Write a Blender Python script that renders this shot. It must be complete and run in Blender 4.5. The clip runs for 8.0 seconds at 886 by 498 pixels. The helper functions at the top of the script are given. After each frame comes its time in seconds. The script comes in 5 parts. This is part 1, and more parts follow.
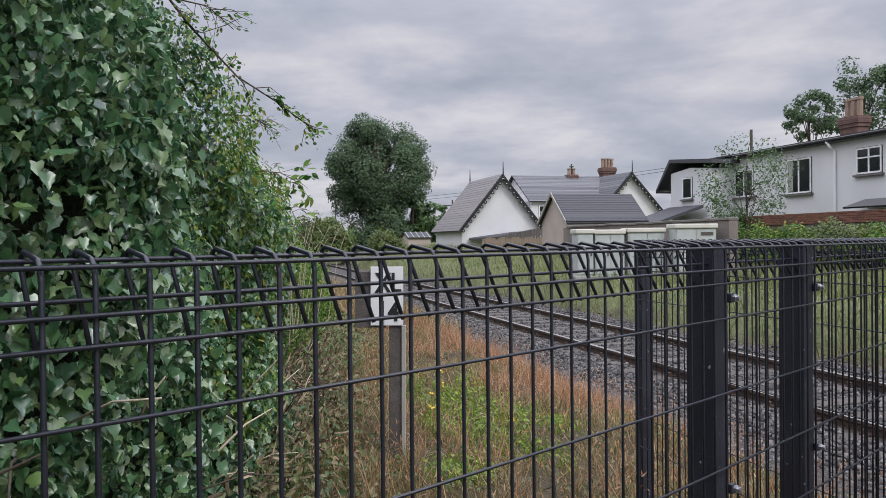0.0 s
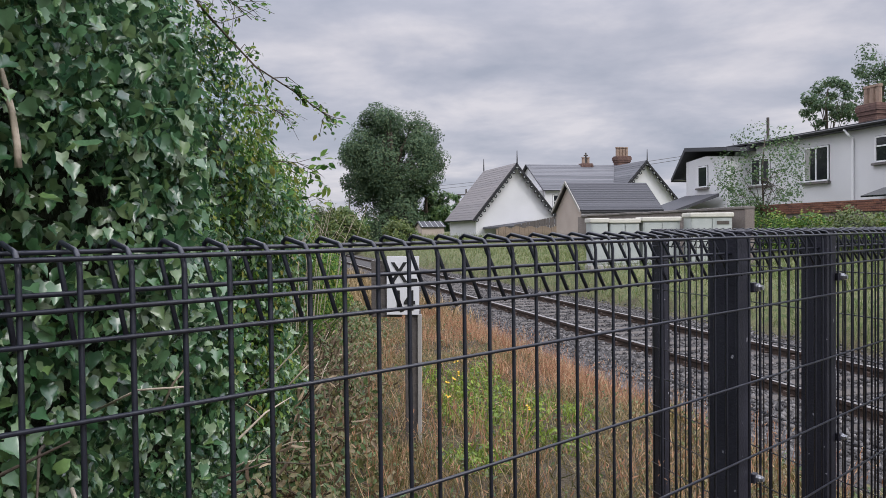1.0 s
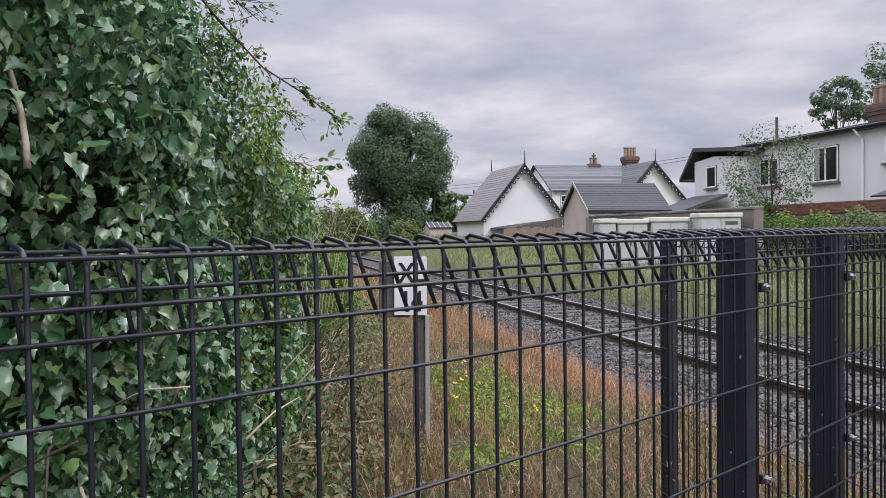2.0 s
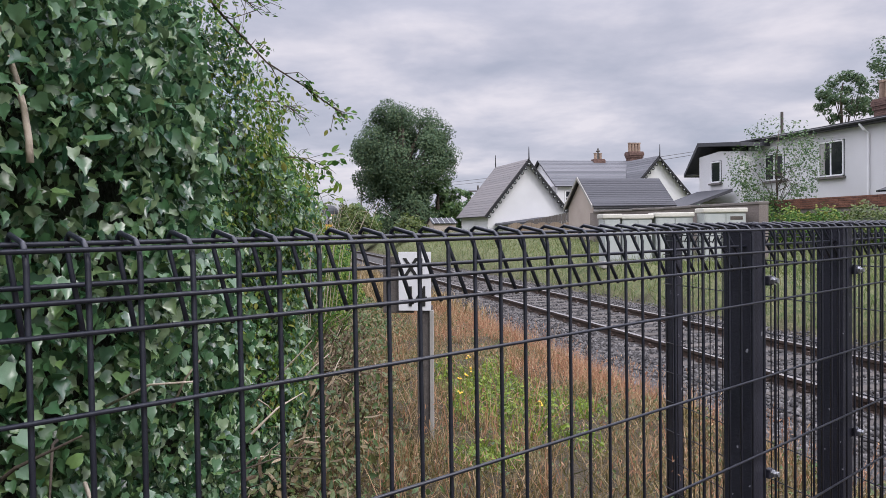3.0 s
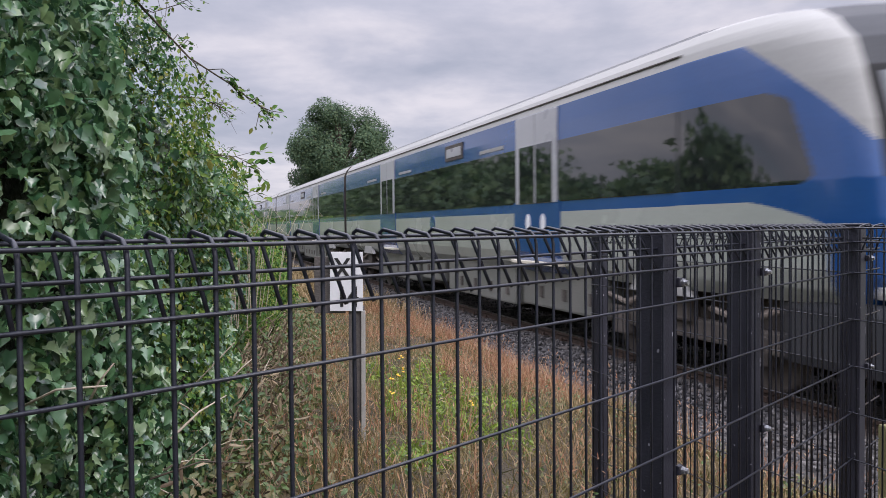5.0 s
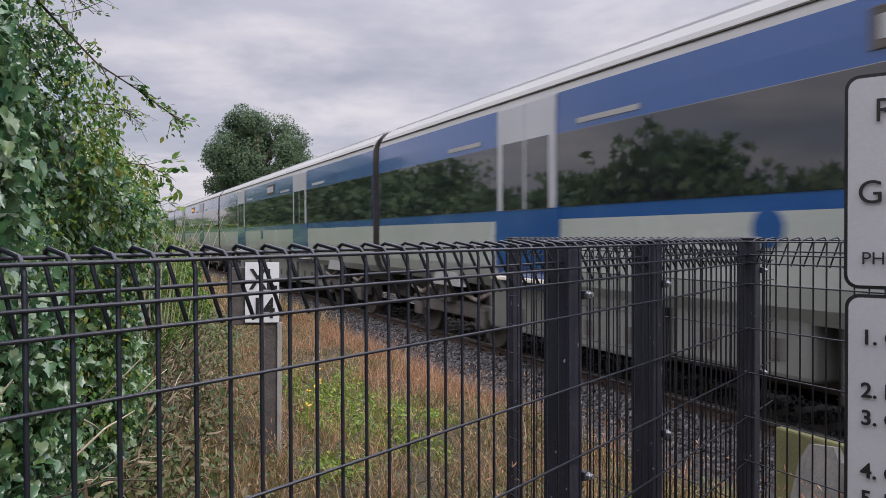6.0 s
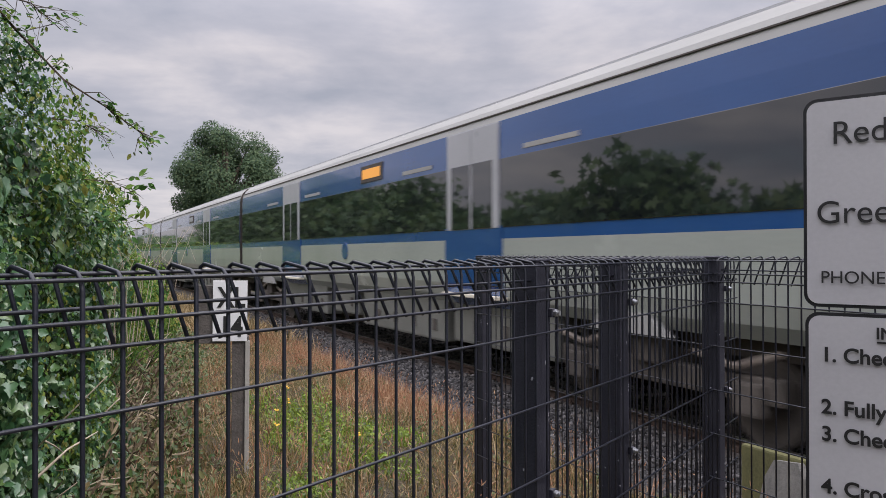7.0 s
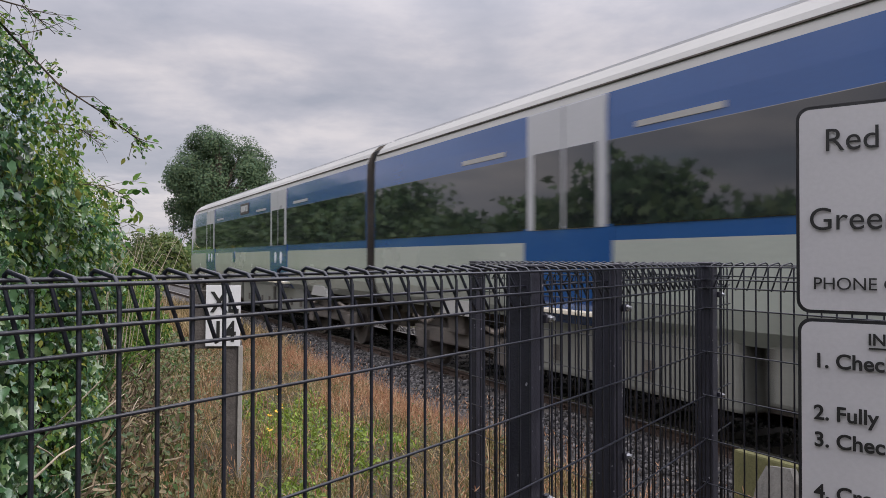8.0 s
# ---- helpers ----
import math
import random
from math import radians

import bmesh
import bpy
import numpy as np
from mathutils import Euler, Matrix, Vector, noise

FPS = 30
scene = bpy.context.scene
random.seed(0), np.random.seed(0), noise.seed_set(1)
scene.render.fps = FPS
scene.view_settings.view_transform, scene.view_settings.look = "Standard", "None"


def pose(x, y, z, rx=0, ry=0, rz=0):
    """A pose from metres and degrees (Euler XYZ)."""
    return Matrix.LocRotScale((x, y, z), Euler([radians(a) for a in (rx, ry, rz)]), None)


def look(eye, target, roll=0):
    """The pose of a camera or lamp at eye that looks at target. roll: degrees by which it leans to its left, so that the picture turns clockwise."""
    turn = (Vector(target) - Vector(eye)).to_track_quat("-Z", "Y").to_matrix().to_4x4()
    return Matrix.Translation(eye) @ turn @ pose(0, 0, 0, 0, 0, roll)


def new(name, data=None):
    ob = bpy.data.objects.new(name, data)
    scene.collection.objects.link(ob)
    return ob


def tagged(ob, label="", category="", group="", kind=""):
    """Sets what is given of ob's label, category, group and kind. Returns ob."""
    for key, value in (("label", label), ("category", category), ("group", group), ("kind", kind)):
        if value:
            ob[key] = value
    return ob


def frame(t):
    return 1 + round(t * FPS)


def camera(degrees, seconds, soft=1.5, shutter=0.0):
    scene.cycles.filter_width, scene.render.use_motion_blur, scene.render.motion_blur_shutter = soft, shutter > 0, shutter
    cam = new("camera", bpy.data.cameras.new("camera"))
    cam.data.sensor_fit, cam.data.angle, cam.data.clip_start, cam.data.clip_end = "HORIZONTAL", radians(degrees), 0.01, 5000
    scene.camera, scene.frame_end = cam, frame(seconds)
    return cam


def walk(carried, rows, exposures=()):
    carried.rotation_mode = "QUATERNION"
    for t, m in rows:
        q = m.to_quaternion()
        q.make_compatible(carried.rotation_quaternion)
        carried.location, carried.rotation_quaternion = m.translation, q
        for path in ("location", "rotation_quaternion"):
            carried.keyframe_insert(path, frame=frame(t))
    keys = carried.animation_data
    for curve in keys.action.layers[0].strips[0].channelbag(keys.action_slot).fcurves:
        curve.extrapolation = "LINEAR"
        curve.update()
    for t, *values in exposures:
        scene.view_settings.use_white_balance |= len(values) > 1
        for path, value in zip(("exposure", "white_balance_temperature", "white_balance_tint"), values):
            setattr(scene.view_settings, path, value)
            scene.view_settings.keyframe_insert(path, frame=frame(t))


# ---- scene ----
cam = camera(59.0, 8.0, soft=0.55, shutter=0.12)
# seconds, place (m), yaw, pitch, roll (degrees)
PATH = [
    (0.0, 0.0000, 0.0010, 1.7240, 0.00, -0.60, 0.60), (0.5, -0.0157, 0.0017, 1.7260, 0.58, -1.15, 0.67),
    (1.0, -0.0173, -0.0017, 1.7250, 0.99, -1.37, 0.68), (1.5, -0.0150, -0.0040, 1.7250, 1.28, -1.27, 0.68),
    (3.0, -0.0160, 0.0070, 1.7190, 1.86, -1.61, 0.87), (3.5, -0.0155, 0.0090, 1.7180, 1.81, -1.79, 0.87),
    (4.0, -0.0140, 0.0040, 1.7170, 1.44, -1.90, 0.77), (4.5, -0.0045, 0.0095, 1.7175, 0.29, -1.90, 0.63),
    (5.0, 0.0240, 0.0100, 1.7220, -2.70, -1.68, 0.50), (5.2, 0.0290, 0.0060, 1.7245, -4.37, -1.62, 0.46),
    (6.3, 0.0400, -0.0195, 1.7305, -9.45, -0.50, 0.16), (6.5, 0.0410, -0.0210, 1.7300, -10.00, -0.10, 0.13),
    (7.0, 0.0400, -0.0250, 1.7310, -10.70, 0.31, 0.11), (7.5, 0.0375, -0.0300, 1.7300, -10.97, 0.53, 0.06),
    (8.0, 0.0360, -0.0280, 1.7317, -11.19, 0.69, -0.03)]
walk(cam, [(t, pose(x, y, z, 90 + p, r, w)) for t, x, y, z, w, p, r in PATH],
     exposures=[(0.0, 0.08, 6280, 10), (1.5, 0.19, 6280, 12), (3.0, 0.29, 6250, 14), (4.5, 0.30, 6220, 15), (5.2, 0.26, 6270, 15), (6.5, 0.16, 6460, 13), (8.0, 0.12, 6560, 12)])

# ---- sky and light: overcast, with soft daylight from high behind the right shoulder ----
SUN_EL, SUN_AZ = radians(45), radians(140)


def build_sky():
    w = bpy.data.worlds.new("overcast_sky")
    scene.world = w
    w.use_nodes = True
    nt = w.node_tree
    n, ln = nt.nodes, nt.links
    bg = n["Background"]
    sky = n.new("ShaderNodeTexSky")
    sky.sky_type, sky.sun_disc, sky.sun_elevation, sky.sun_rotation = "NISHITA", False, SUN_EL, SUN_AZ
    dim = n.new("ShaderNodeMix"); dim.data_type, dim.blend_type = "RGBA", "MULTIPLY"
    dim.inputs[0].default_value = 1.0
    dim.inputs[7].default_value = (0.085, 0.085, 0.085, 1)
    ln.new(sky.outputs[0], dim.inputs[6])
    tc = n.new("ShaderNodeTexCoord")
    sep = n.new("ShaderNodeSeparateXYZ")
    ln.new(tc.outputs["Generated"], sep.inputs[0])
    # flat cloud layer: direction divided by its height
    hz = n.new("ShaderNodeMath"); hz.operation = "ADD"; hz.inputs[1].default_value = 0.16
    up = n.new("ShaderNodeMath"); up.operation = "MAXIMUM"; up.inputs[1].default_value = 0.0
    ln.new(sep.outputs[2], up.inputs[0]); ln.new(up.outputs[0], hz.inputs[0])
    dv = n.new("ShaderNodeVectorMath"); dv.operation = "DIVIDE"
    cmb = n.new("ShaderNodeCombineXYZ")
    for i in range(3):
        ln.new(hz.outputs[0], cmb.inputs[i])
    ln.new(tc.outputs["Generated"], dv.inputs[0]); ln.new(cmb.outputs[0], dv.inputs[1])
    big = n.new("ShaderNodeTexNoise"); big.inputs["Scale"].default_value = 1.5
    big.inputs["Detail"].default_value, big.inputs["Roughness"].default_value = 6, 0.55
    big.inputs["Distortion"].default_value = 0.15
    ln.new(dv.outputs[0], big.inputs["Vector"])
    ramp = n.new("ShaderNodeValToRGB")
    e = ramp.color_ramp.elements
    e[0].position, e[0].color = 0.34, (0.42, 0.44, 0.515, 1)
    e[1].position, e[1].color = 0.66, (0.76, 0.725, 0.75, 1)
    m = e.new(0.5); m.color = (0.55, 0.55, 0.615, 1)
    ln.new(big.outputs[0], ramp.inputs[0])
    # an overcast sky is brighter overhead than at the horizon
    grad = n.new("ShaderNodeMapRange")
    grad.interpolation_type = "SMOOTHSTEP"
    grad.inputs[1].default_value, grad.inputs[2].default_value = 0.22, 1.0
    grad.inputs[3].default_value, grad.inputs[4].default_value = 0.88, 5.6
    ln.new(up.outputs[0], grad.inputs[0])
    bright = n.new("ShaderNodeVectorMath"); bright.operation = "SCALE"
    ln.new(ramp.outputs[0], bright.inputs[0]); ln.new(grad.outputs[0], bright.inputs["Scale"])
    gaps = n.new("ShaderNodeTexNoise"); gaps.inputs["Scale"].default_value = 0.9
    gaps.inputs["Detail"].default_value = 4
    ln.new(dv.outputs[0], gaps.inputs["Vector"])
    cover = n.new("ShaderNodeMapRange")
    cover.inputs[1].default_value, cover.inputs[2].default_value = 0.62, 0.75
    cover.inputs[3].default_value, cover.inputs[4].default_value = 0.93, 0.55
    ln.new(gaps.outputs[0], cover.inputs[0])
    mix = n.new("ShaderNodeMix"); mix.data_type = "RGBA"
    ln.new(cover.outputs[0], mix.inputs[0])
    ln.new(dim.outputs[2], mix.inputs[6]); ln.new(bright.outputs[0], mix.inputs[7])
    ln.new(mix.outputs[2], bg.inputs[0])
    bg.inputs[1].default_value = 1.0


build_sky()
sun = new("sun", bpy.data.lights.new("sun", "SUN"))
sun.data.energy, sun.data.angle, sun.data.color = 1.5, radians(25), (1.0, 0.95, 0.88)
sun.matrix_world = look((6.4, -7.7, 10), (0, 0, 0))

# ---- track-aligned plan: p across the line (to the right), s along it (ahead) ----
TRACK = 15.4
CP, SP = math.cos(radians(TRACK)), math.sin(radians(TRACK))
MID = 6.565          # centre of the track, metres across from the viewpoint
GAUGE = 1.67         # between the rail heads' centres


def world(p, s, z=0.0):
    return Vector((p * CP - s * SP, p * SP + s * CP, z))


def plan(x, y):
    return x * CP + y * SP, -x * SP + y * CP


def on_track(p, s, z=0.0, turn=0.0):
    x, y, _ = world(p, s)
    return pose(x, y, z, 0, 0, TRACK + turn)


# ---- materials ----
def nodes_of(name):
    m = bpy.data.materials.new(name)
    m.use_nodes = True
    return m, m.node_tree.nodes, m.node_tree.links, m.node_tree.nodes["Principled BSDF"]


def mat(name, c1, c2, rough=0.7, scale=4.0, fine=60.0, bump=0.15, metal=0.0, fine_mix=0.35, rough2=None, spec=0.5, depth=0.01):
    """Two colours mixed by large stains and fine grain, with fine relief."""
    m, n, ln, bs = nodes_of(name)
    tc = n.new("ShaderNodeTexCoord")
    a = n.new("ShaderNodeTexNoise"); a.inputs["Scale"].default_value = scale; a.inputs["Detail"].default_value = 5
    b = n.new("ShaderNodeTexNoise"); b.inputs["Scale"].default_value = fine; b.inputs["Detail"].default_value = 3
    for t in (a, b):
        ln.new(tc.outputs["Object"], t.inputs["Vector"])
    mx = n.new("ShaderNodeMix"); mx.inputs[0].default_value = fine_mix
    ln.new(a.outputs[0], mx.inputs[2]); ln.new(b.outputs[0], mx.inputs[3])
    rp = n.new("ShaderNodeValToRGB")
    e = rp.color_ramp.elements
    e[0].position, e[0].color = 0.33, (*c1, 1)
    e[1].position, e[1].color = 0.67, (*c2, 1)
    ln.new(mx.outputs[0], rp.inputs[0]); ln.new(rp.outputs[0], bs.inputs["Base Color"])
    rr = n.new("ShaderNodeMapRange")
    rr.inputs[3].default_value, rr.inputs[4].default_value = rough, rough2 if rough2 is not None else min(1, rough + 0.15)
    ln.new(a.outputs[0], rr.inputs[0]); ln.new(rr.outputs[0], bs.inputs["Roughness"])
    bs.inputs["Metallic"].default_value = metal
    bs.inputs["Specular IOR Level"].default_value = spec
    if bump:
        bp = n.new("ShaderNodeBump"); bp.inputs["Strength"].default_value = bump; bp.inputs["Distance"].default_value = depth
        ln.new(b.outputs[0], bp.inputs["Height"]); ln.new(bp.outputs[0], bs.inputs["Normal"])
    return m


def leaf_mat(name, colours, rough=0.45, glow_through=0.25, spec=0.4):
    """Foliage whose single leaves differ in colour."""
    m, n, ln, bs = nodes_of(name)
    geo = n.new("ShaderNodeNewGeometry")
    rp = n.new("ShaderNodeValToRGB")
    el = rp.color_ramp.elements
    el[0].position, el[0].color = 0, (*colours[0], 1)
    el[1].position, el[1].color = 1, (*colours[-1], 1)
    for i, c in enumerate(colours[1:-1]):
        el.new((i + 1) / (len(colours) - 1)).color = (*c, 1)
    ln.new(geo.outputs["Random Per Island"], rp.inputs[0])
    tc = n.new("ShaderNodeTexCoord")
    nz = n.new("ShaderNodeTexNoise"); nz.inputs["Scale"].default_value = 45; nz.inputs["Detail"].default_value = 3
    ln.new(tc.outputs["Object"], nz.inputs["Vector"])
    mv = n.new("ShaderNodeMapRange"); mv.inputs[3].default_value, mv.inputs[4].default_value = 0.65, 1.35
    ln.new(nz.outputs[0], mv.inputs[0])
    sc = n.new("ShaderNodeVectorMath"); sc.operation = "SCALE"
    ln.new(rp.outputs[0], sc.inputs[0]); ln.new(mv.outputs[0], sc.inputs["Scale"])
    ln.new(sc.outputs[0], bs.inputs["Base Color"])
    bs.inputs["Roughness"].default_value = rough
    bs.inputs["Specular IOR Level"].default_value = spec
    tr = n.new("ShaderNodeBsdfTranslucent"); ln.new(sc.outputs[0], tr.inputs[0])
    mx = n.new("ShaderNodeMixShader"); mx.inputs[0].default_value = glow_through
    out = n["Material Output"]
    ln.new(bs.outputs[0], mx.inputs[1]); ln.new(tr.outputs[0], mx.inputs[2]); ln.new(mx.outputs[0], out.inputs[0])
    return m


def piece_mat(name, colours, rough=0.8, fine=80, bump=0.3):
    """For pieces that are objects of their own: colour by the object's random number."""
    m, n, ln, bs = nodes_of(name)
    oi = n.new("ShaderNodeObjectInfo")
    rp = n.new("ShaderNodeValToRGB")
    el = rp.color_ramp.elements
    el[0].position, el[0].color = 0, (*colours[0], 1)
    el[1].position, el[1].color = 1, (*colours[-1], 1)
    for i, c in enumerate(colours[1:-1]):
        el.new((i + 1) / (len(colours) - 1)).color = (*c, 1)
    ln.new(oi.outputs["Random"], rp.inputs[0])
    tc = n.new("ShaderNodeTexCoord")
    nz = n.new("ShaderNodeTexNoise"); nz.inputs["Scale"].default_value = fine; nz.inputs["Detail"].default_value = 4
    ln.new(tc.outputs["Object"], nz.inputs["Vector"])
    mv = n.new("ShaderNodeMapRange"); mv.inputs[3].default_value, mv.inputs[4].default_value = 0.6, 1.4
    ln.new(nz.outputs[0], mv.inputs[0])
    sc = n.new("ShaderNodeVectorMath"); sc.operation = "SCALE"
    ln.new(rp.outputs[0], sc.inputs[0]); ln.new(mv.outputs[0], sc.inputs["Scale"])
    ln.new(sc.outputs[0], bs.inputs["Base Color"])
    bs.inputs["Roughness"].default_value = rough
    bp = n.new("ShaderNodeBump"); bp.inputs["Strength"].default_value = bump; bp.inputs["Distance"].default_value = 0.01
    ln.new(nz.outputs[0], bp.inputs["Height"]); ln.new(bp.outputs[0], bs.inputs["Normal"])
    return m


def glow_mat(name, colour, strength):
    m, n, ln, bs = nodes_of(name)
    bs.inputs["Base Color"].default_value = (*colour, 1)
    bs.inputs["Emission Color"].default_value = (*colour, 1)
    bs.inputs["Emission Strength"].default_value = strength
    return m


FENCE = mat("black_powder_coat", (0.009, 0.010, 0.016), (0.018, 0.020, 0.030), 0.26, 6, 120, 0.08, spec=0.5, rough2=0.45)
POST = mat("worn_black_powder_coat", (0.017, 0.017, 0.025), (0.033, 0.033, 0.046), 0.38, 9, 160, 0.15, rough2=0.6, spec=0.4)


def add_chips(m, colour, scale, edge):
    """Sparse bright chips in dark paint."""
    n, ln = m.node_tree.nodes, m.node_tree.links
    bs = n["Principled BSDF"]
    src = bs.inputs["Base Color"].links[0].from_socket
    tc = n.new("ShaderNodeTexCoord")
    nz = n.new("ShaderNodeTexNoise"); nz.inputs["Scale"].default_value = scale; nz.inputs["Detail"].default_value = 2
    ln.new(tc.outputs["Object"], nz.inputs["Vector"])
    rp = n.new("ShaderNodeValToRGB")
    rp.color_ramp.elements[0].position, rp.color_ramp.elements[1].position = edge, edge + 0.015
    ln.new(nz.outputs[0], rp.inputs[0])
    mx = n.new("ShaderNodeMix"); mx.data_type = "RGBA"
    ln.new(rp.outputs[0], mx.inputs[0]); ln.new(src, mx.inputs[6])
    mx.inputs[7].default_value = (*colour, 1)
    ln.new(mx.outputs[2], bs.inputs["Base Color"])


add_chips(POST, (0.32, 0.32, 0.36), 55, 0.715)
ZINC = mat("galvanised_bolt", (0.35, 0.36, 0.38), (0.6, 0.6, 0.62), 0.3, 30, 200, 0.1, metal=0.9)
RUST = mat("rusty_rail_side", (0.030, 0.020, 0.015), (0.066, 0.040, 0.028), 0.75, 8, 90, 0.4)
RAILTOP = mat("polished_rail_head", (0.25, 0.23, 0.22), (0.42, 0.40, 0.39), 0.3, 12, 100, 0.05, metal=0.9)
SLEEPER = piece_mat("weathered_concrete_sleeper", [(0.052, 0.044, 0.038), (0.085, 0.073, 0.064), (0.068, 0.058, 0.050)], 0.9)
COPING = piece_mat("weathered_coping_stone", [(0.13, 0.115, 0.105), (0.20, 0.18, 0.165)], 0.9)
BALLAST = mat("dusty_ballast_bed", (0.025, 0.023, 0.022), (0.075, 0.07, 0.068), 0.95, 14, 45, 0.9, depth=0.04)
SOIL = mat("turf_and_soil", (0.022, 0.017, 0.010), (0.095, 0.070, 0.036), 0.95, 0.8, 30, 0.8, depth=0.05)


def add_turf(m, start, angle):
    """Green turf beyond a ragged line across the sheet: start metres out, along a direction turned by angle."""
    n, ln = m.node_tree.nodes, m.node_tree.links
    bs = n["Principled BSDF"]
    src = bs.inputs["Base Color"].links[0].from_socket
    tc = n.new("ShaderNodeTexCoord")
    dot = n.new("ShaderNodeVectorMath"); dot.operation = "DOT_PRODUCT"
    dot.inputs[1].default_value = (math.cos(radians(angle)), math.sin(radians(angle)), 0)
    nz = n.new("ShaderNodeTexNoise"); nz.inputs["Scale"].default_value = 1.4; nz.inputs["Detail"].default_value = 5
    add = n.new("ShaderNodeMath"); add.operation = "MULTIPLY_ADD"; add.inputs[1].default_value = 1.6
    ln.new(tc.outputs["Object"], dot.inputs[0]); ln.new(tc.outputs["Object"], nz.inputs["Vector"])
    ln.new(nz.outputs[0], add.inputs[0]); ln.new(dot.outputs["Value"], add.inputs[2])
    rng = n.new("ShaderNodeMapRange")
    rng.inputs[1].default_value, rng.inputs[2].default_value = start + 0.5, start + 1.3
    ln.new(add.outputs[0], rng.inputs[0])
    fine = n.new("ShaderNodeTexNoise"); fine.inputs["Scale"].default_value = 9; fine.inputs["Detail"].default_value = 6
    ln.new(tc.outputs["Object"], fine.inputs["Vector"])
    rp = n.new("ShaderNodeValToRGB")
    e = rp.color_ramp.elements
    e[0].position, e[0].color = 0.35, (0.060, 0.088, 0.026, 1)
    e[1].position, e[1].color = 0.66, (0.15, 0.145, 0.065, 1)
    ln.new(fine.outputs[0], rp.inputs[0])
    mx = n.new("ShaderNodeMix"); mx.data_type = "RGBA"
    ln.new(rng.outputs[0], mx.inputs[0]); ln.new(src, mx.inputs[6]); ln.new(rp.outputs[0], mx.inputs[7])
    ln.new(mx.outputs[2], bs.inputs["Base Color"])


add_turf(SOIL, 9.0, TRACK)
WHITEWALL = mat("white_render_wall", (0.53, 0.53, 0.535), (0.66, 0.66, 0.665), 0.85, 0.5, 30, 0.2)
BEIGEWALL = mat("buff_render_wall", (0.36, 0.30, 0.26), (0.46, 0.39, 0.34), 0.9, 1.0, 30, 0.2)
STONEWALL = mat("grey_brown_block_wall", (0.13, 0.11, 0.10), (0.24, 0.205, 0.185), 0.95, 1.2, 20, 0.5, depth=0.03)
SLATE = piece_mat("blue_grey_slate", [(0.068, 0.070, 0.078), (0.095, 0.097, 0.106), (0.135, 0.136, 0.146)], 0.75, 20, 0.2)
SLATE2 = piece_mat("dark_grey_slate", [(0.046, 0.047, 0.054), (0.064, 0.065, 0.073)], 0.75, 20, 0.2)
TILEROOF = piece_mat("brown_grey_roof_tile", [(0.13, 0.12, 0.12), (0.18, 0.165, 0.16), (0.15, 0.14, 0.14)], 0.7, 20, 0.2)
BLACKPAINT = mat("black_gloss_paint", (0.008, 0.008, 0.010), (0.02, 0.02, 0.022), 0.35, 5, 80, 0.1)
BRICK = piece_mat("orange_red_brick", [(0.14, 0.062, 0.042), (0.20, 0.088, 0.055), (0.11, 0.05, 0.038)], 0.9, 30)
STACK = mat("red_brick_stack", (0.085, 0.052, 0.045), (0.17, 0.10, 0.08), 0.9, 6, 30, 0.4, depth=0.02)
CLAY = mat("clay_chimney_pot", (0.20, 0.14, 0.105), (0.33, 0.24, 0.18), 0.8, 5, 40, 0.2)
GLASS = mat("dark_window_glass", (0.012, 0.014, 0.016), (0.02, 0.022, 0.025), 0.04, 2, 20, 0.0, rough2=0.06)
UPVC = mat("white_window_frame", (0.72, 0.72, 0.72), (0.8, 0.8, 0.8), 0.4, 3, 60, 0.05)
SILL = mat("dark_stone_sill", (0.10, 0.09, 0.085), (0.18, 0.165, 0.155), 0.85, 6, 60, 0.3)
CABINET = mat("pale_grey_cabinet_paint", (0.32, 0.35, 0.335), (0.44, 0.46, 0.44), 0.5, 2.5, 60, 0.15)
CABTOP = mat("off_white_cabinet_lid", (0.44, 0.43, 0.37), (0.60, 0.58, 0.51), 0.6, 2, 50, 0.15)
WOOD = mat("grey_weathered_post", (0.055, 0.048, 0.045), (0.13, 0.115, 0.105), 0.9, 6, 70, 0.5)
PALE_WOOD = mat("weathered_fence_boards", (0.16, 0.12, 0.085), (0.28, 0.22, 0.165), 0.9, 4, 60, 0.4)
SIGNWHITE = mat("white_sign_face", (0.62, 0.62, 0.63), (0.70, 0.70, 0.71), 0.45, 4, 80, 0.05)
BOARDWHITE = mat("white_board_face", (0.40, 0.392, 0.405), (0.46, 0.452, 0.465), 0.4, 2, 90, 0.04)
INK = mat("black_lettering", (0.008, 0.008, 0.008), (0.015, 0.015, 0.015), 0.5, 10, 80, 0.0)
BLUE = mat("train_blue_paint", (0.009, 0.056, 0.195), (0.015, 0.076, 0.245), 0.12, 0.5, 30, 0.03, rough2=0.3)
SILVER = mat("train_silver_paint", (0.30, 0.298, 0.282), (0.38, 0.372, 0.352), 0.70, 0.4, 30, 0.03, rough2=0.75, spec=0.25)
BAND = mat("train_pale_grey_band", (0.30, 0.325, 0.29), (0.38, 0.40, 0.36), 0.15, 0.5, 25, 0.03, rough2=0.35)
DOORGREY = mat("train_door_silver", (0.36, 0.36, 0.37), (0.45, 0.45, 0.46), 0.22, 0.8, 30, 0.03)
varnish = BLUE.node_tree.nodes["Principled BSDF"].inputs
varnish["Coat Weight"].default_value, varnish["Coat Roughness"].default_value = 0.8, 0.06
TGLASS = mat("tinted_train_glass", (0.006, 0.007, 0.009), (0.012, 0.013, 0.016), 0.02, 0.7, 10, 0.0, rough2=0.05, spec=0.8)
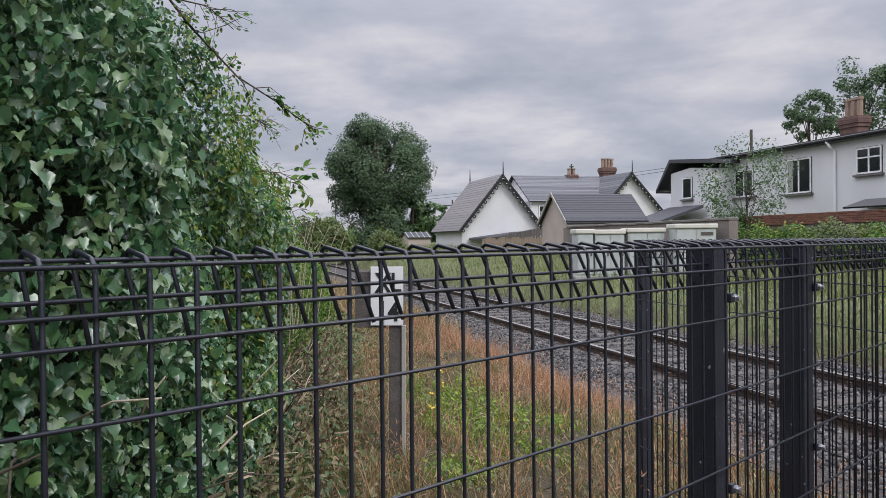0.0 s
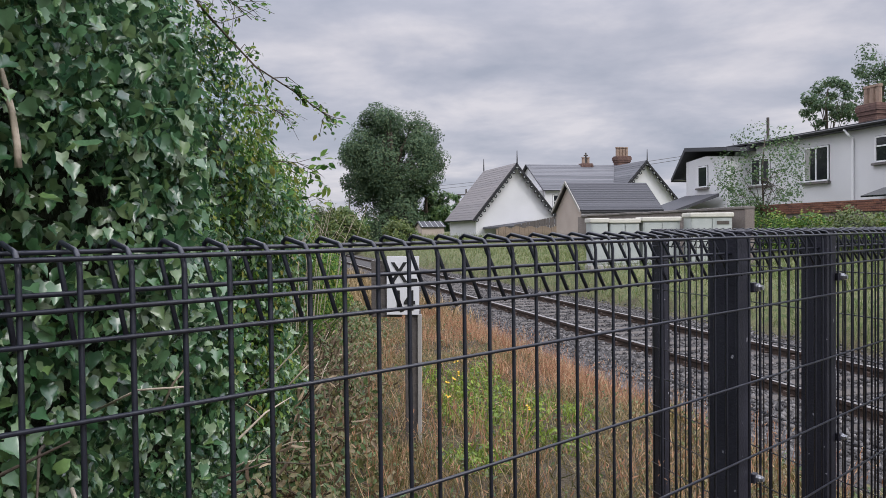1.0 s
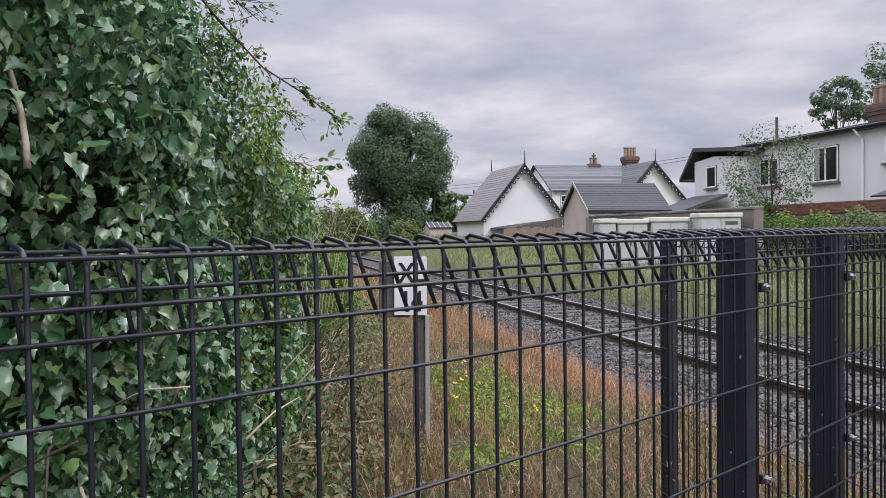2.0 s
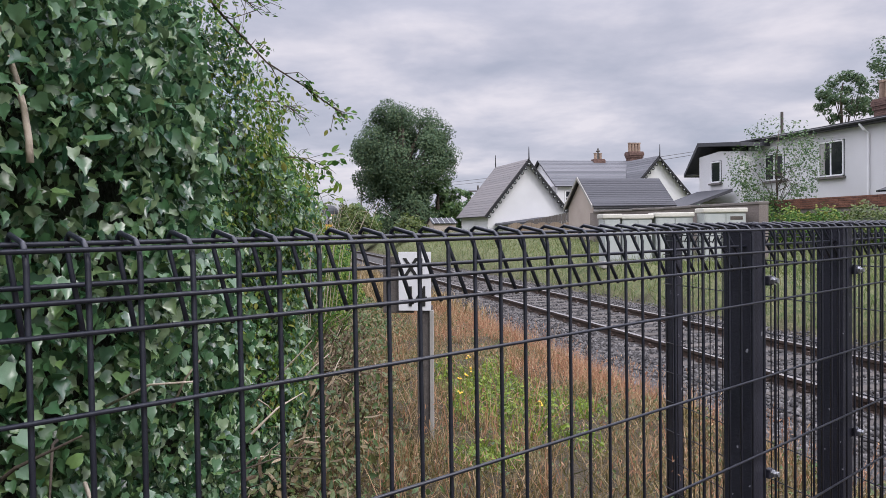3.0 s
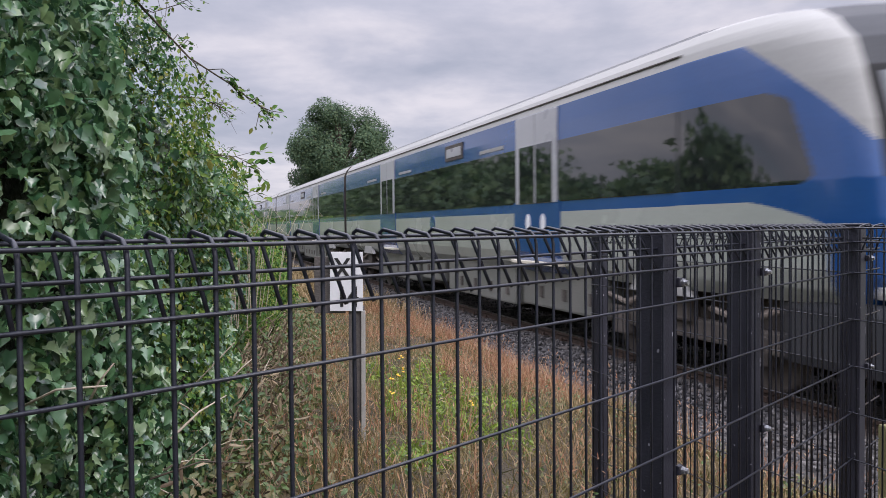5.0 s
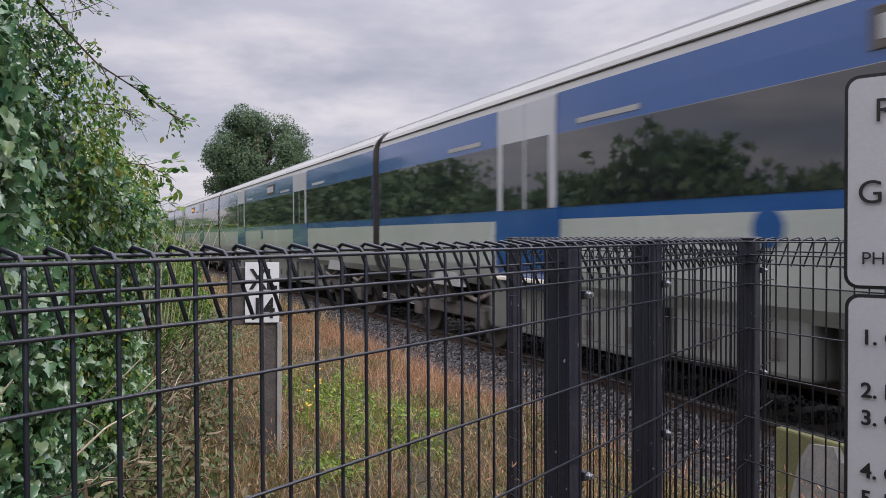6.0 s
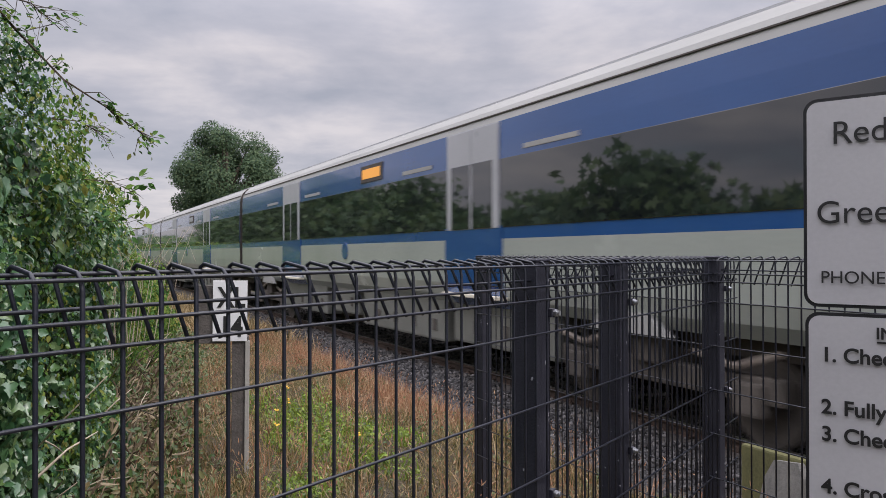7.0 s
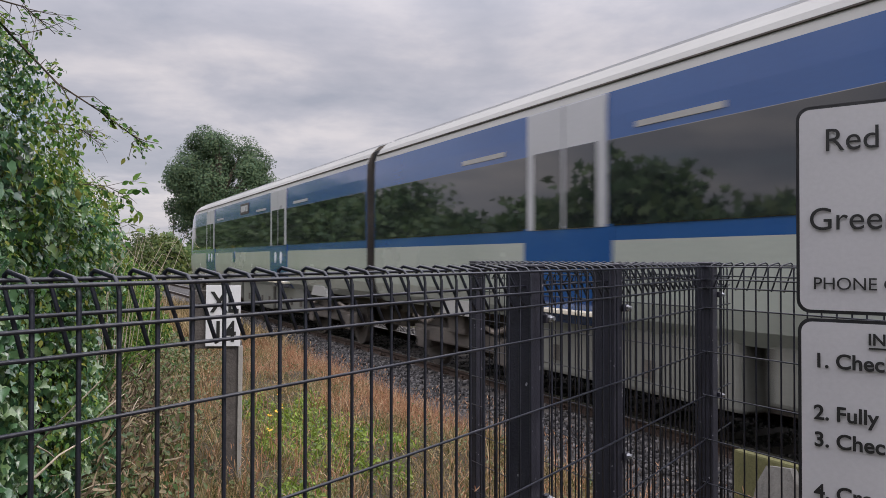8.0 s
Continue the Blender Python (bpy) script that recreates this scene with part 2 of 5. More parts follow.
TGLASS.node_tree.nodes["Principled BSDF"].inputs["IOR"].default_value = 1.7
SCREEN = mat("cab_windscreen_glass", (0.10, 0.11, 0.12), (0.15, 0.16, 0.17), 0.06, 0.7, 10, 0.0, rough2=0.1, spec=0.8)
YELLOW = mat("warning_yellow_paint", (0.52, 0.26, 0.012), (0.62, 0.32, 0.02), 0.35, 1.5, 40, 0.05)
CABGREY = mat("dark_grey_cab_paint", (0.030, 0.032, 0.036), (0.05, 0.052, 0.056), 0.5, 1.0, 40, 0.05, spec=0.3)
UNDER = mat("grimy_underframe", (0.048, 0.042, 0.037), (0.115, 0.098, 0.083), 0.8, 3, 40, 0.4)
SKIRT = mat("grey_green_equipment_case", (0.125, 0.128, 0.112), (0.20, 0.20, 0.178), 0.5, 1.5, 40, 0.15)
STEPPALE = mat("pale_step_edge", (0.62, 0.56, 0.44), (0.75, 0.70, 0.58), 0.6, 3, 40, 0.1)
STEEL = mat("dusty_steel", (0.16, 0.13, 0.11), (0.28, 0.24, 0.20), 0.6, 6, 50, 0.2)
RUBBER = mat("black_gangway_rubber", (0.008, 0.008, 0.009), (0.02, 0.02, 0.02), 0.8, 5, 50, 0.3)
BARK = mat("brown_bark", (0.035, 0.027, 0.02), (0.09, 0.07, 0.05), 0.95, 8, 60, 0.6)
PALEBARK = mat("pale_dead_stem", (0.34, 0.28, 0.21), (0.52, 0.45, 0.36), 0.85, 10, 70, 0.4)
# Near-black green: the shade deep in foliage is put into the colour.
HEDGEDARK = mat("painted_hedge_shade", (0.010, 0.015, 0.008), (0.034, 0.042, 0.020), 1.0, 5, 40, 0.8, depth=0.05)
CONCRETE = mat("pale_concrete", (0.26, 0.25, 0.23), (0.38, 0.36, 0.33), 0.9, 4, 50, 0.3)
SLAB = mat("dirty_concrete_slab", (0.13, 0.125, 0.115), (0.22, 0.21, 0.19), 0.9, 6, 50, 0.4)
MOSSYELLOW = mat("mossy_yellow_panel", (0.075, 0.075, 0.03), (0.15, 0.14, 0.055), 0.8, 4, 50, 0.3)
TARMAC = mat("dark_asphalt", (0.04, 0.04, 0.042), (0.065, 0.064, 0.064), 0.95, 3, 90, 0.6)
IVY = leaf_mat("ivy_leaf", [(0.030, 0.085, 0.044), (0.052, 0.135, 0.058), (0.078, 0.175, 0.068), (0.105, 0.21, 0.10), (0.16, 0.26, 0.085), (0.27, 0.36, 0.22)], 0.28, 0.32, 1.0)
HEDGE = leaf_mat("hedge_leaf", [(0.030, 0.080, 0.020), (0.060, 0.140, 0.030), (0.098, 0.180, 0.036), (0.150, 0.215, 0.042), (0.215, 0.21, 0.052)], 0.6, 0.2, 0.12)
UPPERLEAF = leaf_mat("upper_hedge_leaf", [(0.032, 0.086, 0.050), (0.052, 0.130, 0.064), (0.082, 0.180, 0.078), (0.12, 0.225, 0.092), (0.21, 0.31, 0.15)], 0.32, 0.28, 0.6)
BRAMBLE = leaf_mat("undergrowth_leaf", [(0.05, 0.085, 0.03), (0.08, 0.135, 0.04), (0.14, 0.145, 0.055), (0.19, 0.14, 0.07)], 0.5, 0.25)
TREELEAF = leaf_mat("tree_leaf", [(0.042, 0.09, 0.036), (0.06, 0.12, 0.042), (0.085, 0.15, 0.048), (0.11, 0.165, 0.055)], 0.5, 0.25)
# Lighter, bluer greens: distance haze is mixed into these leaf colours.
FARLEAF = leaf_mat("hazed_tree_leaf", [(0.060, 0.100, 0.062), (0.076, 0.124, 0.068), (0.095, 0.145, 0.074), (0.125, 0.162, 0.082)], 0.75, 0.35, 0.2)
SHRUB = leaf_mat("yellow_green_leaf", [(0.05, 0.09, 0.02), (0.09, 0.13, 0.03), (0.14, 0.16, 0.04)], 0.5, 0.25)
GRASSMIX = leaf_mat("mixed_rough_grass", [(0.10, 0.080, 0.030), (0.20, 0.145, 0.060), (0.33, 0.235, 0.115), (0.50, 0.38, 0.22)], 0.6, 0.3)
GRASSOLIVE = leaf_mat("olive_grass", [(0.055, 0.06, 0.018), (0.10, 0.10, 0.03), (0.17, 0.145, 0.05), (0.25, 0.19, 0.085)], 0.6, 0.3)
GRASSRED = leaf_mat("dry_reddish_grass", [(0.20, 0.088, 0.050), (0.34, 0.165, 0.090), (0.45, 0.255, 0.145), (0.54, 0.39, 0.24)], 0.7, 0.3)
VERGE = leaf_mat("verge_grass_blade", [(0.07, 0.115, 0.03), (0.11, 0.16, 0.042), (0.16, 0.185, 0.065), (0.25, 0.225, 0.11)], 0.6, 0.3)
GRASSGREEN = leaf_mat("fresh_green_grass", [(0.085, 0.13, 0.018), (0.155, 0.23, 0.028), (0.26, 0.345, 0.045)], 0.5, 0.35)
BRACKEN = leaf_mat("dead_bracken_leaf", [(0.07, 0.048, 0.030), (0.14, 0.10, 0.065), (0.26, 0.20, 0.13), (0.38, 0.30, 0.20)], 0.8, 0.2)
YELLOWFLOWER = leaf_mat("yellow_petal", [(0.7, 0.42, 0.02), (0.8, 0.5, 0.04)], 0.5, 0.2)
STONES = leaf_mat("ballast_stone", [(0.026, 0.024, 0.024), (0.055, 0.052, 0.052), (0.095, 0.09, 0.088), (0.16, 0.15, 0.145)], 0.9, 0.0, 0.3)


# ---- mesh building ----
class Shape:
    """Collects vertices, faces and material slots of one mesh."""

    def __init__(self):
        self.v, self.f, self.m = [], [], []

    def add(self, verts, faces, slot=0, at=None):
        k = len(self.v)
        self.v += [tuple(at @ Vector(q)) for q in verts] if at is not None else [tuple(q) for q in verts]
        self.f += [tuple(i + k for i in q) for q in faces]
        self.m += [slot] * len(faces)
        return self

    def box(self, x0, x1, y0, y1, z0, z1, slot=0, at=None, bevel=0.0):
        bm = bmesh.new()
        bmesh.ops.create_cube(bm, size=1)
        for q in bm.verts:
            q.co = Vector(((x0 + x1) / 2 + q.co.x * (x1 - x0), (y0 + y1) / 2 + q.co.y * (y1 - y0), (z0 + z1) / 2 + q.co.z * (z1 - z0)))
        if bevel:
            bmesh.ops.bevel(bm, geom=list(bm.edges), offset=bevel, segments=2, affect="EDGES", profile=0.6)
        bm.verts.index_update()
        self.add([q.co.copy() for q in bm.verts], [[q.index for q in fc.verts] for fc in bm.faces], slot, at)
        bm.free()
        return self

    def tube(self, pts, r, sides=6, slot=0, r2=None):
        pts = [Vector(q) for q in pts]
        n, verts, faces = len(pts), [], []
        side = None
        for i, q in enumerate(pts):
            d = (pts[min(i + 1, n - 1)] - pts[max(i - 1, 0)]).normalized()
            if side is None:
                side = d.cross(Vector((0.31, 0.17, 0.93)))
                if side.length < 0.05:
                    side = d.cross(Vector((1, 0, 0)))
            side = (side - d * side.dot(d)).normalized()
            w = d.cross(side)
            rr = r if r2 is None else r + (r2 - r) * i / (n - 1)
            for k in range(sides):
                a = 2 * math.pi * k / sides
                verts.append(q + side * (rr * math.cos(a)) + w * (rr * math.sin(a)))
        for i in range(n - 1):
            for k in range(sides):
                a, b = i * sides + k, i * sides + (k + 1) % sides
                faces.append((a, b, b + sides, a + sides))
        faces.append(tuple(range(sides - 1, -1, -1)))
        faces.append(tuple(range((n - 1) * sides, n * sides)))
        return self.add(verts, faces, slot)

    def disc(self, c, axis, r, thick, sides=20, slot=0):
        a = Vector(axis).normalized() * thick / 2
        return self.tube([Vector(c) - a, Vector(c) + a], r, sides, slot)

    def extrude(self, outline, vec, slot=0):
        """A closed outline swept along vec."""
        k = len(outline)
        vs = [Vector(q) for q in outline] + [Vector(q) + Vector(vec) for q in outline]
        fs = [tuple(range(k - 1, -1, -1)), tuple(range(k, 2 * k))]
        fs += [(i, (i + 1) % k, (i + 1) % k + k, i + k) for i in range(k)]
        return self.add(vs, fs, slot)

    def mesh(self, name, mats, smooth=False):
        me = bpy.data.meshes.new(name)
        me.from_pydata(self.v, [], self.f)
        for q in mats if isinstance(mats, (list, tuple)) else [mats]:
            me.materials.append(q)
        me.polygons.foreach_set("material_index", self.m)
        if smooth:
            me.polygons.foreach_set("use_smooth", [True] * len(me.polygons))
        bm = bmesh.new(); bm.from_mesh(me)
        bmesh.ops.recalc_face_normals(bm, faces=bm.faces)
        bm.to_mesh(me); bm.free()
        me.update()
        return me


def thing(name, shape, mats, m=None, label="", category="", group="", kind="", smooth=False):
    ob = new(name, shape.mesh(name, mats, smooth))
    if m is not None:
        ob.matrix_world = m
    return tagged(ob, label, category, group, kind)


def empty(name, m=None, label="", category="", group="", kind=""):
    ob = new(name)
    ob.empty_display_size = 0.2
    if m is not None:
        ob.matrix_world = m
    return tagged(ob, label, category, group, kind)


def part(name, shape, mats, parent, label="", smooth=False, m=None, kind=""):
    """One mesh under a thing or a part; shape may be a mesh that is shared."""
    ob = new(name, shape if isinstance(shape, bpy.types.Mesh) else shape.mesh(name, mats, smooth))
    ob.parent = parent
    if m is not None:
        ob.matrix_basis = m
    return tagged(ob, label, kind=kind)


def bulk(name, tv, tf, pos, rot, size, material, jitter=0.0):
    """Many small alike pieces in one mesh: template, places (n,3), turns (n,3,3), sizes (n,)."""
    tv = np.asarray(tv, float)
    n, k = len(pos), len(tv)
    base = np.broadcast_to(tv, (n, k, 3))
    if jitter:
        base = base * (1 + jitter * np.random.uniform(-1, 1, (n, k, 3)))
    v = np.einsum("nij,nkj->nki", rot, base) * np.asarray(size).reshape(n, 1, -1) + np.asarray(pos)[:, None, :]
    sizes = [len(q) for q in tf]
    flat = np.concatenate([np.asarray(q) for q in tf])
    loops = (flat[None, :] + (np.arange(n) * k)[:, None]).ravel()
    tot = np.tile(sizes, n)
    start = np.concatenate([[0], np.cumsum(tot)[:-1]])
    me = bpy.data.meshes.new(name)
    me.vertices.add(n * k); me.vertices.foreach_set("co", v.ravel())
    me.loops.add(len(loops)); me.loops.foreach_set("vertex_index", loops.astype(np.int32))
    me.polygons.add(len(tot)); me.polygons.foreach_set("loop_start", start.astype(np.int32))
    me.update(calc_edges=True)
    me.validate()
    me.materials.append(material)
    return me


def turns(normal, spin=None, tilt=0.5):
    """Frames whose z is near the given normals, turned at random about it."""
    n = len(normal)
    z = normal + tilt * np.random.normal(0, 1, (n, 3))
    z /= np.linalg.norm(z, axis=1)[:, None]
    a = np.random.normal(0, 1, (n, 3)) if spin is None else spin + 0.45 * np.random.normal(0, 1, (n, 3))
    y = a - (a * z).sum(1)[:, None] * z
    y /= np.linalg.norm(y, axis=1)[:, None]
    x = np.cross(y, z)
    return np.stack([x, y, z], axis=2)


IVY_V = [(0, 0, 0), (-0.26, -0.12, 0.10), (-0.50, 0.14, 0.15), (-0.38, 0.36, 0.10), (-0.36, 0.54, 0.12), (-0.20, 0.70, 0.04), (0, 1.0, -0.20),
         (0.20, 0.70, 0.04), (0.36, 0.54, 0.12), (0.38, 0.36, 0.10), (0.50, 0.14, 0.15), (0.26, -0.12, 0.10), (0, 0.42, -0.08)]
IVY_F = [(0, 12, 2, 1), (12, 3, 2), (12, 4, 3), (12, 5, 4), (12, 6, 5), (12, 7, 6), (12, 8, 7), (12, 9, 8), (12, 10, 9), (12, 0, 11, 10)]
LEAF_V = [(0, 0, 0), (-0.24, 0.30, 0.05), (-0.22, 0.62, 0.04), (0, 1, -0.08), (0.22, 0.62, 0.04), (0.24, 0.30, 0.05), (0, 0.45, -0.03)]
LEAF_F = [(0, 6, 1), (6, 2, 1), (6, 3, 2), (6, 4, 3), (6, 5, 4), (6, 0, 5)]
SEED_V = [(a * 0.35, b, c) for a, b, c in LEAF_V]
SPRIG_V = [(0, 0, 0), (-0.45, 0.22, 0.1), (-0.12, 0.36, 0), (-0.5, 0.62, -0.08), (-0.10, 0.68, 0.02), (0.02, 1.05, -0.1), (0.12, 0.70, 0), (0.52, 0.66, 0.1), (0.14, 0.38, 0), (0.42, 0.2, -0.08)]
SPRIG_F = [(0, 2, 1), (2, 4, 3), (4, 6, 5), (6, 8, 7), (8, 0, 9), (0, 8, 2), (2, 8, 6, 4)]
BLADE_V = [(-0.5, 0, 0), (0.5, 0, 0), (-0.4, 0.04, 0.45), (0.4, 0.04, 0.45), (-0.22, 0.16, 0.8), (0.22, 0.16, 0.8), (0, 0.34, 1.0)]
BLADE_F = [(0, 1, 3, 2), (2, 3, 5, 4), (4, 5, 6)]
ROCK_V = [(0.5, 0.05, 0), (-0.52, 0, 0.04), (0.04, 0.47, 0), (0, -0.5, 0.03), (0.05, 0, 0.42), (0, 0.04, -0.4)]
ROCK_F = [(0, 2, 4), (2, 1, 4), (1, 3, 4), (3, 0, 4), (2, 0, 5), (1, 2, 5), (3, 1, 5), (0, 3, 5)]


def blades(name, pos, height, width, material, lean=0.25):
    n = len(pos)
    z = np.array([0, 0, 1.0]) + lean * np.random.normal(0, 1, (n, 3))
    z /= np.linalg.norm(z, axis=1)[:, None]
    a = np.random.normal(0, 1, (n, 3))
    y = a - (a * z).sum(1)[:, None] * z
    y /= np.linalg.norm(y, axis=1)[:, None]
    rot = np.stack([np.cross(y, z), y, z], axis=2)
    rot[:, :, 0] *= (width / height)[:, None]
    return bulk(name, BLADE_V, BLADE_F, pos, rot, height, material)


# ---- ground ----
def smooth_step(a, b, x):
    t = np.clip((x - a) / (b - a), 0, 1)
    return t * t * (3 - 2 * t)


def ground_z(x, y):
    x, y = np.asarray(x, float), np.asarray(y, float)
    p, s = x * CP + y * SP, -x * SP + y * CP
    z = 0.17 - 0.40 * smooth_step(3.2, 4.2, p)
    z = z + 0.80 * smooth_step(8.7, 10.2, p) + 0.35 * smooth_step(12, 20, p)
    z = z + 0.25 * smooth_step(0.8, -3.0, p) + 0.55 * smooth_step(24, 34, s) * smooth_step(9.5, 12.5, p)
    bumps = 0.035 * np.sin(x * 2.1 + 1.3 * np.sin(y * 1.7)) + 0.03 * np.sin(y * 3.1 + x * 1.1) + 0.02 * np.sin(x * 5.3 - y * 4.1)
    keep = 1 - smooth_step(3.6, 4.2, p) * (1 - smooth_step(8.9, 9.6, p))
    return z + bumps * keep


def build_ground():
    ax = np.concatenate([-np.geomspace(2500, 16, 16), np.arange(-15, 25, 0.25), np.geomspace(25, 2500, 22)])
    ay = np.concatenate([-np.geomspace(2500, 8, 14), np.arange(-7.5, 32, 0.25), np.geomspace(32, 2500, 26)])
    X, Y = np.meshgrid(ax, ay)
    P, S = X.ravel(), Y.ravel()           # the sheet lies along the track
    x, y = P * CP - S * SP, P * SP + S * CP
    z = ground_z(x, y)
    w, h = len(ax), len(ay)
    sh = Shape()
    sh.add(list(zip(x, y, z)), [(j * w + i, j * w + i + 1, (j + 1) * w + i + 1, (j + 1) * w + i) for j in range(h - 1) for i in range(w - 1)])
    thing("ground", sh, SOIL, None, "rough turf and bare soil beside the railway", "ground", kind="structure", smooth=True)


build_ground()


# ---- railway ----
def build_track():
    bed = Shape()
    s0, s1 = -130, 420
    prof = [(3.6, -0.10), (4.0, -0.13), (4.45, -0.15), (5.0, -0.125), (8.15, -0.125), (8.7, -0.17), (9.1, -0.30)]
    for a, b in ((s0, s1),):
        outline = [world(p, a, z) for p, z in prof]
        bed.extrude(outline, world(0, b - a))
    thing("ballast_bed", bed, BALLAST, None, "grey stone ballast bed under the single track", "ballast", kind="structure")
    track = empty("railway_track", None, "single railway track of rusty rails on sleepers", "railway track", kind="structure")
    head = [(-0.036, 0), (0.036, 0), (0.036, -0.035), (0.009, -0.05), (0.009, -0.115), (0.07, -0.135), (0.07, -0.15), (-0.07, -0.15), (-0.07, -0.135), (-0.009, -0.115), (-0.009, -0.05), (-0.036, -0.035)]
    for c in (MID - GAUGE / 2, MID + GAUGE / 2):
        r = Shape()
        outline = [world(c + a, s0, b) for a, b in head]
        r.extrude(outline, world(0, s1 - s0))
        r.m[2] = 1
        part("rail", r, [RUST, RAILTOP], track, "rusty steel rail with a worn bright head")
    sl = Shape().box(-1.3, 1.3, -0.125, 0.125, -0.30, -0.115, bevel=0.012).mesh("sleeper", SLEEPER)
    for i in range(64):
        part("sleeper", sl, None, track, m=on_track(MID, -2 + i * 0.66, random.uniform(-0.006, 0.004), random.uniform(-0.4, 0.4)))
    clip = Shape().box(-0.10, 0.10, -0.055, 0.055, -0.118, -0.095, bevel=0.006).box(-0.10, -0.07, -0.03, 0.03, -0.1, -0.055, bevel=0.006).box(0.07, 0.10, -0.03, 0.03, -0.1, -0.055, bevel=0.006).mesh("rail_clip", RUST)
    for i in range(40):
        for c in (MID - GAUGE / 2, MID + GAUGE / 2):
            part("rail_clip", clip, None, track, m=on_track(c, -2 + i * 0.66, 0))
    # loose stones
    n = 42000
    p = np.concatenate([np.random.uniform(3.75, 5.6, n // 2), np.random.uniform(5.6, 9.0, n - n // 2)])
    s = 1.0 + 34 * np.random.uniform(0, 1, n) ** 1.35
    z = np.maximum(np.interp(p, [q[0] for q in prof], [q[1] for q in prof]), ground_z(p * CP - s * SP, p * SP + s * CP)) + np.random.uniform(-0.01, 0.016, n)
    on_sleeper = (np.abs(((s + 2 + 0.33) % 0.66) - 0.33) < 0.12) & (np.abs(p - MID) < 1.28) & (np.random.rand(n) < 0.88)
    near_rail = (np.abs(np.abs(p - MID) - GAUGE / 2) < 0.10)
    ok = ~(on_sleeper | near_rail)
    p, s, z = p[ok], s[ok], z[ok]
    pos = np.stack([p * CP - s * SP, p * SP + s * CP, z], 1)
    rot = turns(np.random.normal(0, 1, (len(p), 3)))
    me = bulk("ballast_stones", ROCK_V, ROCK_F, pos, rot, np.random.uniform(0.04, 0.085, len(p)), STONES, 0.25)
    tagged(new("ballast_stones", me), "loose angular grey ballast stones along the track", "ballast stones", kind="stuff")


build_track()


# ---- mesh fences with a rolled top ----
CREST, STEP, PITCH = 1.706, 0.0478, 0.15


def wire_path(bottom):
    """Front upright, over the crest and diagonally back down: x towards the far side, z from the crest."""
    return [(0, 0, bottom), (0, 0, -0.014), (0.003, 0, -0.002), (0.010, 0, 0.005), (0.046, 0, 0.012), (0.053, 0, 0.008), (0.054, 0, -0.003), (0.014, 0, -0.080)]


def mesh_fence(name, start, along, length, first, far_side, label, bottom=-1.48):
    """A welded mesh fence; start: plan point at wire 0; along: unit direction; far_side: +1 or -1 for the rolled side."""
    ax, ay = along
    nx, ny = -ay * far_side, ax * far_side
    m = Matrix(((nx, ax, 0, start[0]), (ny, ay, 0, start[1]), (0, 0, 1, CREST), (0, 0, 0, 1)))
    fence = empty(name, m, label, "fence")
    up = Shape().tube(wire_path(bottom), 0.0027, 6).mesh("upright_wire", FENCE, True)
    count = int(length / STEP)
    for i in range(first, first + count):
        part("upright_wire", up, None, fence, m=pose(random.uniform(-0.001, 0.001), i * STEP + random.uniform(-0.0015, 0.0015), 0, 0, 0, 0))
    y0, y1 = first * STEP - 0.02, (first + count - 1) * STEP + 0.02
    rows = [(-0.005, -0.002), (-0.005, -0.046), (-0.005, -0.074), (0.049, 0.003), (0.029, -0.034)]
    rows += [(-0.006, 0.006 - PITCH * k) for k in range(1, 10) if -PITCH * k > bottom]
    for x, z in rows:
        part("line_wire", Shape().tube([(x, y0, z), (x, (y0 + y1) / 2, z), (x, y1, z)], 0.0025, 6), FENCE, fence, smooth=True)
    return fence


def fence_post(x, y, turn, bolts, label):
    """A square steel post with a domed cap plate; bolts: (side offset, height) of clamp bolts on its near face."""
    post = empty("fence_post", pose(x, y, 0, 0, 0, turn), label, "post", "posts of the mesh fence")
    part("shaft", Shape().box(-0.031, 0.031, -0.031, 0.031, 0.0, CREST + 0.006, bevel=0.004), POST, post)
    part("cap", Shape().box(-0.033, 0.033, -0.033, 0.033, CREST + 0.006, CREST + 0.012, bevel=0.003), POST, post)
    for bx, bz in bolts:
        part("clamp", Shape().box(bx - 0.016, bx + 0.003, -0.043, -0.031, bz - 0.010, bz + 0.010, bevel=0.003), POST, post)
        b = Shape().disc((bx - 0.004, -0.046, bz), (0, 1, 0), 0.0085, 0.007, 6).disc((bx - 0.004, -0.052, bz), (0, 1, 0), 0.0055, 0.008, 8)
        part("bolt", b, ZINC, post, "bright galvanised clamp bolt", smooth=False)
    return post


F1 = (-0.1092, 0.9100)
D1 = (0.7107, 0.7035)
mesh_fence("mesh_fence", F1, D1, 3.3, -16, 1, "black welded mesh fence with rolled top")
F2A, F2D = Vector((1.03, 4.05)), Vector((1.49, 2.455))
d2 = (F2D - F2A).normalized()
mesh_fence("mesh_fence", tuple(F2A + Vector((-0.035, -0.01))), (d2.x, d2.y), 3.4, 0, 1, "black welded mesh fence running beside the line")
tf = math.degrees(math.atan2(D1[1], D1[0]))
t2 = math.degrees(math.atan2(d2.y, d2.x))
fence_post(0.546, 1.624, tf, [(0.036, 1.600), (0.036, 1.205), (0.036, 0.75)], "square black steel fence post with scuffed paint")
fence_post(0.873, 1.940, tf, [(0.036, 1.600), (0.036, 1.205), (0.036, 0.75)], "square black steel fence post, scratched, beside another post")
fence_post(1.471, 2.482, tf, [(0.034, 1.606), (0.034, 1.255), (0.034, 0.8)], "square black steel corner post where two fences meet")
fence_post(1.03, 4.05, t2, [], "square black steel end post of the trackside fence")
fence_post(1.98, 0.75, t2, [], "square black steel post of the trackside fence")
fence_post(-0.75, 0.30, tf, [], "square black steel fence post half buried in ivy")


